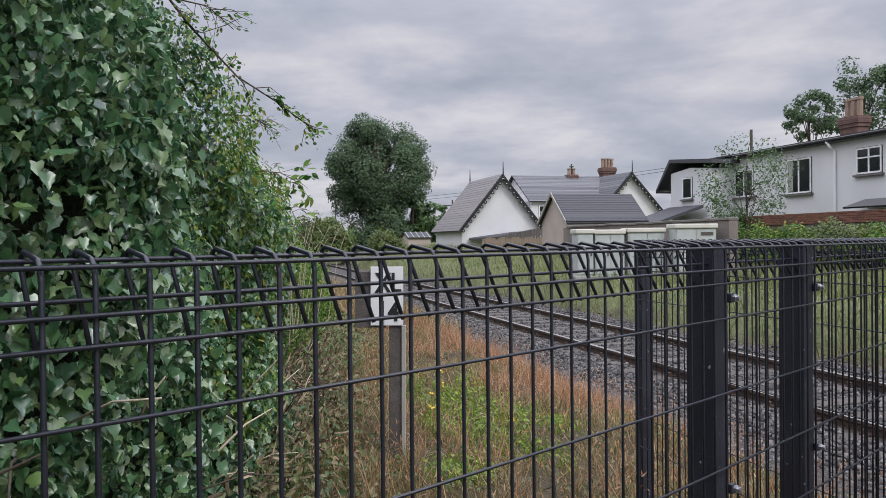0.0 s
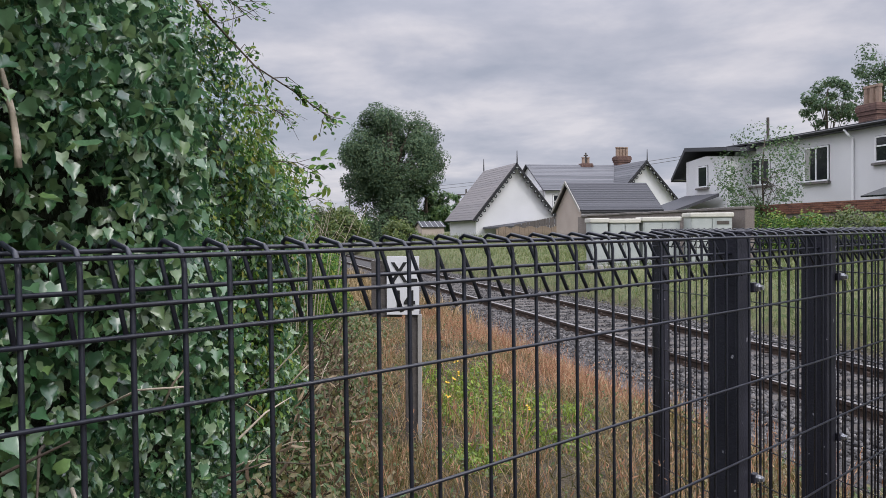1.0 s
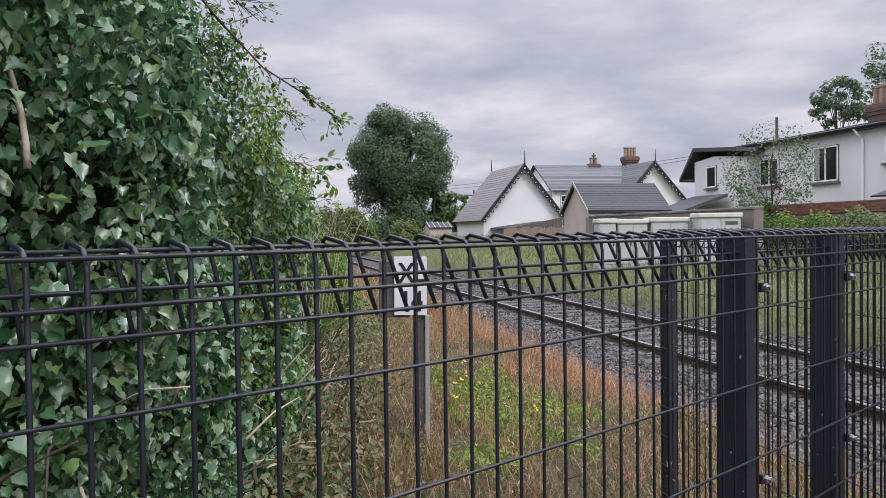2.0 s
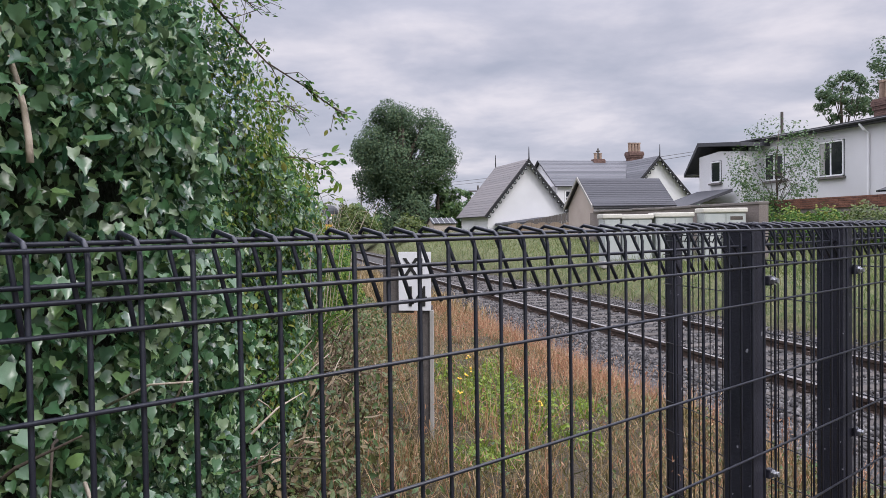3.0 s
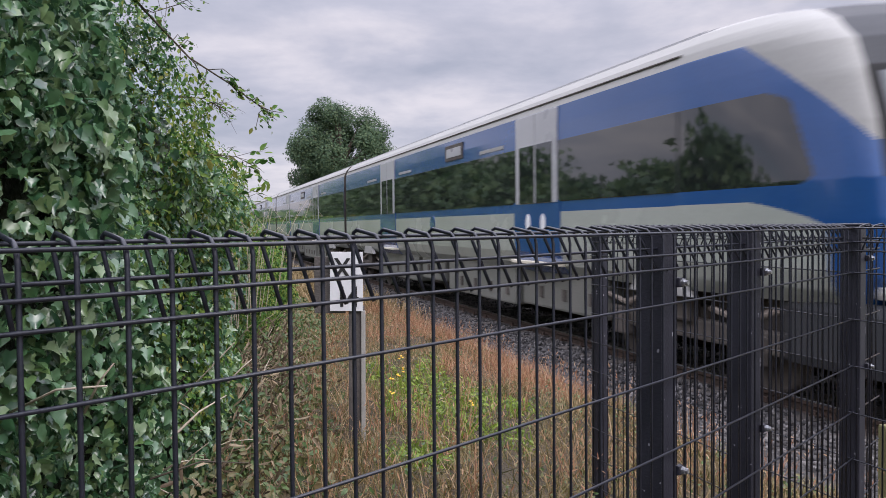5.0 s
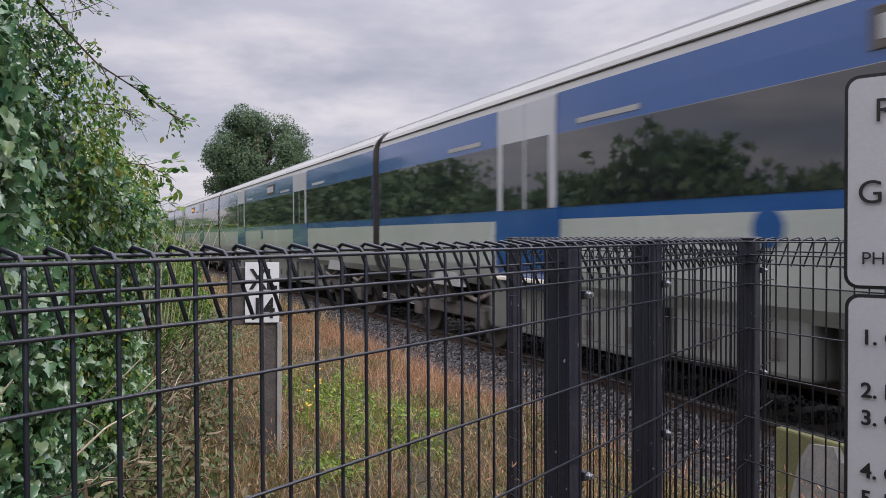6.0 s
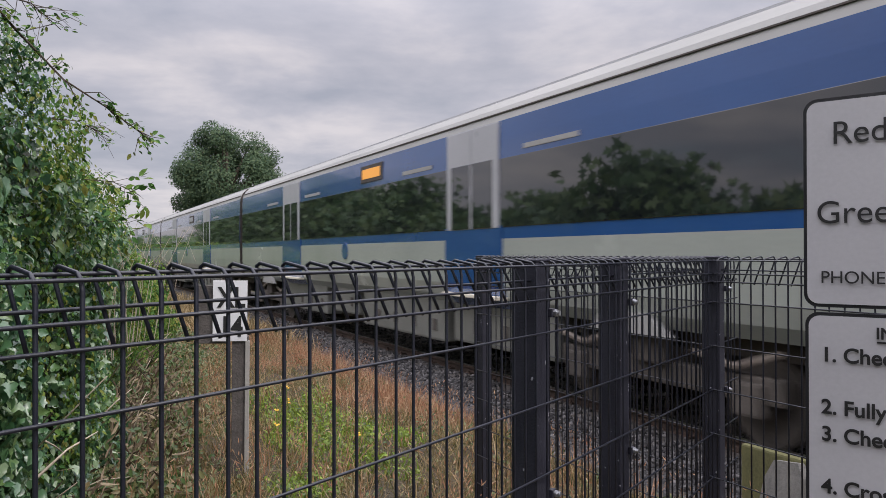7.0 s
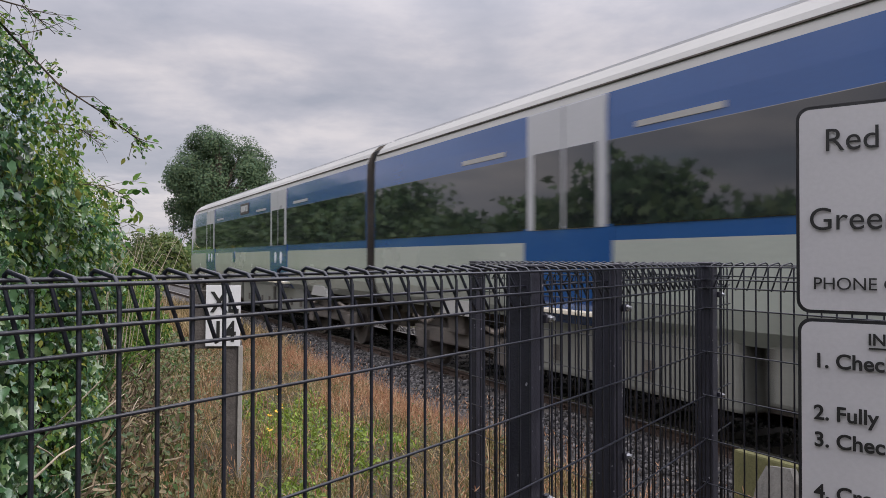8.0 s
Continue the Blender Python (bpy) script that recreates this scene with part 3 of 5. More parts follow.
# ---- small trackside sign ----
def text_mesh(words, size, bold=False, extrude=0.0006):
    cu = bpy.data.curves.new("lettering", "FONT")
    cu.body, cu.size, cu.extrude = words, size, extrude
    if bold:
        cu.offset = size * 0.022
    ob = bpy.data.objects.new("lettering", cu)
    scene.collection.objects.link(ob)
    dg = bpy.context.evaluated_depsgraph_get()
    dg.update()
    me = bpy.data.meshes.new_from_object(ob.evaluated_get(dg))
    bpy.data.objects.remove(ob)
    me.materials.clear()
    me.materials.append(INK)
    return me


def letters(words, parent, x, z, size, y=-0.004, bold=False, wide=1.0):
    ob = new("lettering", text_mesh(words, size, bold))
    ob.parent = parent
    ob.matrix_basis = pose(x, y, z, 90, 0, 0) @ Matrix.Diagonal((wide, 1, 1, 1))
    return tagged(ob, "black lettering " + words)


def build_sign():
    x, y = -0.385, 5.80
    m = pose(x, y, 0.0, 0, 0.6, -2)
    sign = empty("trackside_sign", m, "white plate on a grey wooden post", "sign")
    part("post", Shape().box(-0.035, 0.075, 0.02, 0.12, 0.0, 1.13, bevel=0.006), WOOD, sign, "weathered grey wooden post")
    part("edge_strip", Shape().box(0.060, 0.088, 0.0, 0.05, 0.12, 1.10, bevel=0.004), CONCRETE, sign, "pale weathered strip on the post")
    part("backing", Shape().box(-0.29, -0.06, 0.03, 0.055, 1.08, 1.50, bevel=0.004), WOOD, sign, "dark backing board")
    plate = part("plate", Shape().box(-0.170, 0.072, 0.0, 0.006, 1.10, 1.537, bevel=0.002), SIGNWHITE, sign, "white painted plate")
    letters("XL", plate, -0.135, 1.347, 0.205, bold=True, wide=0.78)
    letters("14", plate, -0.125, 1.137, 0.205, bold=True, wide=0.82)


build_sign()


# ---- crossing instruction boards ----
def rounded(w, h, r, k=6):
    pts = []
    for cx, cz, a0 in ((w - r, h - r, 0), (r, h - r, 90), (r, r, 180), (w - r, r, 270)):
        for i in range(k + 1):
            a = radians(a0 + 90 * i / k)
            pts.append((cx + r * math.cos(a), cz + r * math.sin(a)))
    return pts


def board(name, m, w, h, label):
    b = empty(name, m, label, "notice board")
    part("panel", Shape().extrude([(x, 0.0, z) for x, z in rounded(w, h, 0.024)], (0, 0.004, 0)), BOARDWHITE, b)
    rim = [(x - 0.008, z - 0.008) for x, z in rounded(w + 0.016, h + 0.016, 0.030)]
    part("rim", Shape().extrude([(x, 0.002, z) for x, z in rim], (0, 0.010, 0)), BLACKPAINT, b, "black rounded rim")
    return b


def build_boards():
    turn = -50.0
    m1 = pose(1.216, 1.615, 1.613, 0, 0, turn)
    top = board("crossing_lights_board", m1, 0.62, 0.466, "white board with black lettering and rounded black rim")
    letters("Red", top, 0.053, 0.366, 0.074)
    letters("Green", top, 0.020, 0.185, 0.074)
    letters("PHONE C", top, 0.029, 0.048, 0.040)
    m2 = pose(1.219, 1.615, 0.713, 0, 0, turn)
    low = board("crossing_instruction_board", m2, 0.62, 0.872, "white board with numbered black instructions")
    letters("IN", low, 0.140, 0.826, 0.036, bold=True)
    part("underline", Shape().box(0.142, 0.30, -0.0035, -0.0025, 0.816, 0.820), INK, low, "black underline")
    for words, z in (("1. Check", 0.768), ("2. Fully", 0.648), ("3. Check", 0.586), ("4. Cross", 0.466), ("5. Lo", 0.404)):
        letters(words, low, 0.027, z, 0.047, bold=True)
    pole = empty("board_post", pose(1.446, 1.424, 0, 0, 0, turn), "black steel post carrying the notice boards", "post")
    part("shaft", Shape().box(-0.03, 0.03, 0.025, 0.085, 0.0, 2.15, bevel=0.004), POST, pole)
    part("bracket", Shape().box(-0.15, 0.15, 0.012, 0.03, 1.95, 1.99, bevel=0.002).box(-0.15, 0.15, 0.012, 0.03, 1.30, 1.34, bevel=0.002), POST, pole)


build_boards()


def build_trough():
    """Pale concrete cable trough end with a mossy yellow panel, just beyond the fence."""
    m = on_track(3.95, 3.45, -0.02, 0)
    t = empty("cable_trough_end", m, "pale concrete trough end with mossy yellow panel", "cable trough")
    part("panel", Shape().box(0.10, 0.16, -0.75, 0.28, 0.0, 0.50, bevel=0.015), MOSSYELLOW, t, "mossy yellow panel")
    for i, (a, w) in enumerate(((-0.16, 0.30), (-0.58, 0.26))):
        sh = Shape()
        pts = [(0.02, a, 0.0), (0.02, a + 0.02, 0.42), (0.02, a + 0.07, 0.50), (0.02, a + w - 0.06, 0.48), (0.02, a + w, 0.36), (0.02, a + w + 0.05, 0.0)]
        sh.extrude(pts, (0.07, 0, 0))
        part("concrete_slab", sh, SLAB, t, "pale worn concrete slab", m=pose(-0.05 - 0.09 * i, -0.12, 0, 0, 8 - 14 * i, 0))


build_trough()


# ---- hedge with ivy along the fence ----
HY = [-1.5, 0.3, 0.9, 1.6, 2.4, 3.2, 4.2, 5.5, 7.0, 9.0, 13.0, 17.0, 24.0, 33.0, 44.0, 65.0, 110.0]
HX = [-1.15, -1.05, -0.98, -0.95, -0.98, -1.04, -1.08, -1.20, -1.38, -1.60, -1.85, -2.85, -4.4, -6.7, -9.7, -15.3, -27.6]
HH = [3.3, 3.5, 3.6, 3.55, 3.45, 2.84, 2.45, 2.36, 2.22, 1.80, 1.45, 1.45, 1.6, 1.8, 2.1, 2.4, 2.9]
HB = [0.0, 0.0, -0.05, -0.10, 0.0, 0.06, 0.05, 0.04, 0.08, 0.3, 0.4, 0.4, 0.5, 0.5, 0.5, 0.5, 0.5]


def hedge_surface(y, h):
    """Point on the hedge's face and its outward normal: y along, h 0..1 from the foot up and over the top."""
    xf, top, lean = np.interp(y, HY, HX), np.interp(y, HY, HH), np.interp(y, HY, HB)
    g = ground_z(xf, y)
    face = np.minimum(h, 1)
    bulge = 0.05 * np.sin(face * 3.0) + 0.08 * np.sin(y * 2.7 + 4 * face) + 0.07 * np.sin(y * 5.1 - 7 * face + 1) + 0.06 * np.sin(11 * face + y * 1.3)
    back = lean * face ** 2 + np.maximum(h - 0.85, 0) * 3.2
    wob = 0.12 * np.sin(y * 3.3 + 0.7) + 0.10 * np.sin(y * 7.9)
    z = g + (top + wob * face) * np.where(h < 0.9, h * 1.02, 0.918 + 0.10 * np.sin(np.clip((h - 0.9) * 4.5, 0, 1.6)))
    x = xf - back + bulge
    nx = np.where(h < 0.8, 1.0, 1.0 - np.clip((h - 0.8) * 3.5, 0, 0.85))
    nz = np.where(h < 0.5, 0.42, np.clip(0.42 + (h - 0.5) * 1.5, 0, 1.0))
    nrm = np.stack([nx, -0.45 * nx, nz], 1)
    nrm /= np.linalg.norm(nrm, axis=1)[:, None]
    return np.stack([x, y, z], 1), nrm


def leaves(name, y0, y1, n, lo, hi, tv, tf, material, label, category, hmax=1.2, sink=0.30, tilt=0.45, power=1.0, parent=None, hmin=0.0):
    y = y0 + (y1 - y0) * np.random.uniform(0, 1, n) ** power
    h = np.random.uniform(hmin, hmax, n)
    q, nrm = hedge_surface(y, h)
    depth = np.random.uniform(-0.05, 1, n) ** 1.0 * sink
    clump = 0.5 + 0.5 * np.sin(q[:, 1] * 9 + 6 * h) * np.sin(h * 23 + q[:, 1] * 4)
    q = q - nrm * (depth * (0.4 + 0.8 * clump))[:, None]
    droop = np.tile(np.array([0.1, 0, -1.0]), (n, 1))
    me = bulk(name, tv, tf, q, turns(nrm, droop, tilt), np.random.uniform(lo, hi, n) * np.where(np.random.rand(n) < 0.3, 0.6, 1.0), material, 0.16)
    ob = new(name, me)
    if parent is not None:
        ob.parent = parent
        ob["kind"] = "stuff"
        ob["label"] = label
    else:
        tagged(ob, label, category, kind="stuff")
    return ob


def build_hedge():
    hedge = empty("ivy_hedge", None, "dense dark green hedge overgrown with ivy", "hedge")
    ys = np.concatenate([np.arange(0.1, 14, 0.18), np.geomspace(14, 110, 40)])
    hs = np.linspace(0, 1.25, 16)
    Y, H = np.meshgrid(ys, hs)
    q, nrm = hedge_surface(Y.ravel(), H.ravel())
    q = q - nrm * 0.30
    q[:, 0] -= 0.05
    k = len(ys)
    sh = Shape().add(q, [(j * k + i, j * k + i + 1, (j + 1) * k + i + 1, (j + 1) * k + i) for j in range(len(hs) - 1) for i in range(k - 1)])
    # Added sheet behind the leaves; its dark colour imitates the shade between them.
    part("painted_shade_backing", sh, HEDGEDARK, hedge, "dark backing sheet with the hedge's inner shade painted in", smooth=True)
    leaves("ivy_foliage", 0.2, 3.4, 26000, 0.022, 0.048, IVY_V, IVY_F, IVY, "glossy dark green ivy leaves", "ivy", sink=0.26, parent=hedge, tilt=0.95, hmax=0.60)
    leaves("upper_foliage", 0.2, 3.5, 60000, 0.014, 0.031, IVY_V, IVY_F, UPPERLEAF, "small dark glossy leaves of the upper hedge", "leaves", sink=0.32, parent=hedge, tilt=1.0, hmin=0.48)
    leaves("ivy_foliage", 3.0, 6.5, 10000, 0.030, 0.055, IVY_V, IVY_F, IVY, "glossy dark green ivy leaves", "ivy", sink=0.28, parent=hedge, hmax=0.75, tilt=0.6)
    leaves("hedge_foliage", 2.9, 9.5, 60000, 0.018, 0.042, LEAF_V, LEAF_F, HEDGE, "small mid green hedge leaves", "leaves", sink=0.3, parent=hedge, hmin=0.22, tilt=0.7)
    leaves("hedge_foliage", 9.0, 24.0, 32000, 0.035, 0.075, LEAF_V, LEAF_F, HEDGE, "small mid green hedge leaves", "leaves", sink=0.35, parent=hedge, tilt=0.7)
    leaves("hedge_foliage", 22.0, 105.0, 9000, 0.16, 0.34, SPRIG_V, SPRIG_F, HEDGE, "distant hedge foliage", "leaves", sink=0.4, parent=hedge, power=1.6)
    # single leaves that stand out on the near face
    big = bulk("ivy_leaf", IVY_V, IVY_F, np.zeros((1, 3)), np.eye(3)[None], np.array([1.0]), IVY)
    y = np.random.uniform(0.5, 3.2, 170)
    h = np.random.uniform(0.05, 0.55, 170)
    q, nrm = hedge_surface(y, h)
    q = q + nrm * np.random.uniform(0.0, 0.09, 170)[:, None]
    R = turns(nrm, np.tile(np.array([0.1, 0, -1.0]), (170, 1)), 0.4)
    for i in range(170):
        s = random.uniform(0.034, 0.055)
        mm = Matrix([[*(R[i][a] * s), q[i][a]] for a in range(3)] + [[0, 0, 0, 1]])
        part("ivy_leaf", big, None, hedge, m=mm)
    # pale dead stem and woody stems in the ivy
    def stem(pts, r, r2, material, label):
        part("stem", Shape().tube(pts, r, 7, 0, r2), material, hedge, label, smooth=True)
    stem([(-0.890, 1.55, 1.86), (-0.892, 1.55, 1.91), (-0.900, 1.55, 1.97), (-0.914, 1.55, 2.03), (-0.932, 1.55, 2.09), (-0.958, 1.56, 2.16)], 0.0075, 0.0055, PALEBARK, "pale bare dead stem")
    for _ in range(46):
        y0 = random.uniform(1.4, 8.0)
        p0, n0 = hedge_surface(np.array([y0]), np.array([random.uniform(0.02, 0.32)]))
        a = Vector(p0[0]) + Vector(n0[0]) * random.uniform(-0.05, 0.10)
        d = Vector((random.uniform(0, 0.30), random.uniform(-0.25, 0.25), random.uniform(-0.12, 0.35)))
        stem([a, a + d * 0.5 + Vector((0, 0, random.uniform(0, 0.06))), a + d], random.uniform(0.003, 0.006), 0.002, PALEBARK if random.random() < 0.6 else BARK, "dry brown stem")


build_hedge()


# ---- overhanging branches ----
def spray(name, pts, r, twigs, leaf, n, label, material=HEDGE, reach=0.35, tv=LEAF_V, tf=LEAF_F, down=0.2):
    """A branch along pts with side twigs and leaves on them."""
    pts = [Vector(q) for q in pts]
    br = empty(name, None, label, "branch")
    part("limb", Shape().tube(pts, r, 6, 0, r * 0.3), BARK, br, smooth=True)
    spots, sh = [], Shape()
    for _ in range(twigs):
        t = random.uniform(0.08, 0.97) * (len(pts) - 1)
        i = int(t)
        a = pts[i].lerp(pts[i + 1], t - i)
        d = (pts[i + 1] - pts[i]).normalized()
        v = (d * random.uniform(0.3, 0.9) + Vector((random.uniform(-0.6, 0.6), random.uniform(-0.8, 0.8), random.uniform(-0.7 - down, 0.6)))).normalized() * random.uniform(0.3, 1.0) * reach
        mid = a + v * 0.5 + Vector((0, 0, random.uniform(-0.02, 0.03)))
        sh.tube([a, mid, a + v], r * 0.38, 4, 0, r * 0.15)
        for _ in range(max(3, n // twigs)):
            k = random.uniform(0.15, 1.0)
            spots.append((a.lerp(a + v, k) + Vector([random.uniform(-0.015, 0.015) for _ in range(3)]), v.normalized()))
    part("twig", sh, BARK, br, kind="stuff")
    pos = np.array([q[0] for q in spots]); dirn = np.array([q[1] for q in spots])
    nrm = np.random.normal(0, 0.5, (len(pos), 3)) + np.array([0.1, -0.5, 0.7])
    me = bulk("leaves", tv, tf, pos, turns(nrm, dirn + np.array([0, 0, -0.3]), 0.4), np.random.uniform(leaf * 0.6, leaf * 1.25, len(pos)), material)
    ob = new("leaves", me); ob.parent = br; ob["kind"] = "stuff"
    return br


def build_branches():
    spray("hanging_branch", [(-1.25, 2.6, 2.86), (-1.06, 2.8, 2.72), (-0.92, 2.9, 2.52), (-0.78, 3.0, 2.36), (-0.64, 3.05, 2.27), (-0.49, 3.08, 2.155)], 0.006, 38, 0.025, 300, "arching leafy branch reaching out of the hedge", reach=0.12)
    spray("hanging_branch", [(-1.35, 2.9, 2.62), (-1.10, 3.0, 2.68), (-0.92, 3.1, 2.66), (-0.83, 3.15, 2.58)], 0.005, 22, 0.024, 120, "leafy branch tip above the hedge", reach=0.22)
    spray("hanging_branch", [(-1.40, 3.6, 2.15), (-1.12, 3.7, 2.34), (-0.92, 3.75, 2.33), (-0.80, 3.8, 2.27)], 0.004, 22, 0.020, 140, "thin leafy branch over the hedge", reach=0.18)
    spray("bramble_shoot", [(-1.35, 4.0, 1.90), (-1.05, 4.05, 2.10), (-0.85, 4.1, 2.09), (-0.72, 4.1, 2.02)], 0.004, 16, 0.050, 90, "bramble shoot with broad leaves", reach=0.16)
    spray("bramble_shoot", [(-1.25, 4.4, 1.70), (-1.05, 4.5, 1.90), (-0.88, 4.55, 1.92), (-0.84, 4.6, 1.80)], 0.004, 12, 0.055, 50, "bramble shoot with broad leaves", reach=0.2)
    # brown bracken and dead stalks at the hedge's foot
    n = 2600
    y = np.random.normal(6.6, 1.4, n)
    gap = np.abs(np.random.normal(0.05, 0.24, n))
    x = np.interp(y, HY, HX) + gap
    z = ground_z(x, y) + np.random.uniform(0.0, 0.62, n) * np.exp(-1.2 * gap)
    q = np.stack([x, y, z], 1)
    rot = turns(np.random.normal(0, 1, (n, 3)), np.tile(np.array([0.3, -0.1, 0.6]), (n, 1)), 0.8)
    me = bulk("dead_bracken", SEED_V, LEAF_F, q, rot, np.random.uniform(0.04, 0.12, n), BRACKEN, 0.2)
    tagged(new("dead_bracken", me), "brown dead bracken and stalks below the hedge", "bracken", kind="stuff")
    k = 1500
    me = bulk("bramble_leaves", LEAF_V, LEAF_F, q[:k] + np.random.normal(0, 0.04, (k, 3)), turns(np.tile(np.array([0.6, -0.5, 0.5]), (k, 1)), None, 0.6), np.random.uniform(0.03, 0.065, k), BRAMBLE)
    tagged(new("bramble_leaves", me), "green bramble leaves among dead stalks", "brambles", kind="stuff")
    # dry grass stems arching over the fence line
    st = Shape()
    for _ in range(26):
        x0, y0 = random.uniform(-1.35, -0.95), random.uniform(4.8, 6.6)
        z0 = 1.35
        lx = random.uniform(-0.1, 0.35)
        st.tube([(x0, y0, z0 - 0.3), (x0 + lx * 0.3, y0, z0 + 0.25), (x0 + lx * 0.7, y0, z0 + random.uniform(0.35, 0.6)), (x0 + lx, y0, z0 + random.uniform(0.25, 0.6))], 0.003, 4, 0, 0.001)
    thing("dry_grass_stems", st, PALEBARK, None, "thin dry grass stems arching from the hedge", "grass stems", kind="stuff")


build_branches()


# ---- undergrowth and grass ----
def scatter(n, p0, p1, s0, s1, power=1.0):
    p = np.random.uniform(p0, p1, n)
    s = s0 + (s1 - s0) * np.random.uniform(0, 1, n) ** power
    return p, s


def on_ground(p, s, sink=0.01):
    x, y = p * CP - s * SP, p * SP + s * CP
    return np.stack([x, y, ground_z(x, y) - sink], 1)


def clear_of_hedge(pos, gap=0.05):
    return pos[pos[:, 0] > np.interp(pos[:, 1], HY, HX) + gap]


def grass(name, pos, lo, hi, wide, material, label, lean=0.3):
    n = len(pos)
    h = np.random.uniform(lo, hi, n)
    w = np.random.uniform(0.6, 1.3, n) * wide
    tagged(new(name, blades(name, pos, h, w, material, lean)), label, "grass", kind="stuff")


def patch(p, s, cp, cs, rp, rs):
    """Which points fall inside a ragged patch."""
    return ((p - cp) / rp) ** 2 + ((s - cs) / rs) ** 2 + 0.35 * np.sin(p * 7 + s * 3) + 0.25 * np.sin(s * 5 - p * 9) < 1


def tufts(n, p0, p1, s0, s1, per, spread, power=1.2):
    """Places of blades gathered in tussocks."""
    p, q = scatter(n, p0, p1, s0, s1, power)
    p = np.repeat(p, per) + np.random.normal(0, spread, n * per)
    q = np.repeat(q, per) + np.random.normal(0, spread, n * per)
    return p, q


def build_grass():
    p, s = tufts(6200, -0.4, 4.2, 1.0, 16, 13, 0.05)
    open_side = p < 3.82 + 0.10 * np.sin(s * 2.3) + 0.05 * np.maximum(0, s - 10) + np.random.normal(0, 0.10, len(p))
    p, s = p[open_side], s[open_side]
    lawn = patch(p, s, 2.15, 6.75, 0.5, 1.6) | patch(p, s, 1.5, 5.0, 0.25, 0.5)
    red = (p + 0.35 * np.sin(s * 1.9) + 0.25 * np.sin(s * 4.3) > 2.95) & (s > 5.5) & (np.random.rand(len(p)) < 0.85)
    rough = ~lawn & ~red
    pick = np.random.rand(len(p))
    a = rough & (pick < 0.6)
    grass("rough_grass", clear_of_hedge(on_ground(p[a], s[a])), 0.05, 0.21, 0.0055, GRASSMIX, "rough olive and straw grass beside the railway", 0.55)
    a = rough & (pick >= 0.6)
    grass("rough_grass", clear_of_hedge(on_ground(p[a], s[a])), 0.05, 0.18, 0.007, GRASSOLIVE, "low olive green grass beside the railway", 0.6)
    grass("dry_grass", clear_of_hedge(on_ground(p[red], s[red])), 0.10, 0.28, 0.0055, GRASSRED, "dry reddish seeding grass at the ballast edge", 0.4)
    p, s = scatter(15000, 1.0, 3.6, 3.5, 10)
    lawn = patch(p, s, 2.15, 6.75, 0.5, 1.6) | patch(p, s, 1.5, 5.0, 0.25, 0.5)
    g = on_ground(p[lawn], s[lawn])
    grass("green_grass", g, 0.05, 0.15, 0.011, GRASSGREEN, "fresh green grass patch", 0.7)
    k = len(g) // 2
    me = bulk("clover", LEAF_V, LEAF_F, g[:k] + np.array([0, 0, 0.05]) * np.random.uniform(0.3, 2.2, (k, 1)), turns(np.tile(np.array([0.1, -0.3, 1.0]), (k, 1)), None, 0.5), np.random.uniform(0.025, 0.055, k), GRASSGREEN)
    tagged(new("clover", me), "bright green low clover and weeds", "weeds", kind="stuff")
    p, s = tufts(260, -0.3, 3.8, 2.0, 16, 9, 0.05)
    grass("dry_grass", clear_of_hedge(on_ground(p, s)), 0.22, 0.46, 0.005, GRASSRED, "tall dry seeding grass stalks", 0.25)
    # feathery seed heads
    n = 6500
    p, s = scatter(n, 0.2, 3.8, 2.5, 14, 1.2)
    k = (np.sin(p * 4 + s * 2.3) + np.sin(s * 3.1 - p * 2)) > -0.4
    q = clear_of_hedge(on_ground(p[k], s[k]))
    q[:, 2] += np.random.uniform(0.12, 0.36, len(q))
    me = bulk("seed_heads", SEED_V, LEAF_F, q, turns(np.tile(np.array([0.2, -1.0, 0.2]), (len(q), 1)), np.tile(np.array([0.1, 0, 1.0]), (len(q), 1)), 0.5), np.random.uniform(0.018, 0.05, len(q)), GRASSRED)
    tagged(new("seed_heads", me), "feathery reddish grass seed heads", "grass", kind="stuff")
    # small weeds between the tussocks
    p, s = tufts(900, 0.0, 3.7, 2.5, 13, 9, 0.09)
    q = clear_of_hedge(on_ground(p, s))
    q[:, 2] += np.random.uniform(0.01, 0.16, len(q))
    me = bulk("weeds", LEAF_V, LEAF_F, q, turns(np.tile(np.array([0.2, -0.4, 0.9]), (len(q), 1)), None, 0.6), np.random.uniform(0.014, 0.038, len(q)), BRAMBLE)
    tagged(new("weeds", me), "small olive and brown weeds between the tussocks", "weeds", kind="stuff")
    # broad-leaved weeds at the hedge's foot
    n = 9000
    y = 1.2 + 13 * np.random.uniform(0, 1, n) ** 1.2
    x = np.interp(y, HY, HX) + np.abs(np.random.normal(0.12, 0.30, n))
    z = ground_z(x, y) + np.random.uniform(0, 0.42, n) * np.exp(-1.6 * np.abs(x - np.interp(y, HY, HX)))
    q = np.stack([x, y, z], 1)
    me = bulk("weeds", LEAF_V, LEAF_F, q, turns(np.tile(np.array([0.5, -0.4, 0.7]), (n, 1)), None, 0.6), np.random.uniform(0.03, 0.075, n), BRAMBLE)
    tagged(new("weeds", me), "low mixed weeds and brambles at the hedge foot", "weeds", kind="stuff")
    # far verge of the line
    p, s = scatter(60000, 8.9, 20, 3, 60, 1.7)
    grass("verge_grass", on_ground(p, s), 0.10, 0.34, 0.013, VERGE, "long green grass on the far verge", 0.6)
    p, s = scatter(12000, 8.9, 19, 4, 60, 1.5)
    grass("verge_grass", on_ground(p, s), 0.2, 0.5, 0.014, VERGE, "straw-coloured grass on the far verge", 0.3)
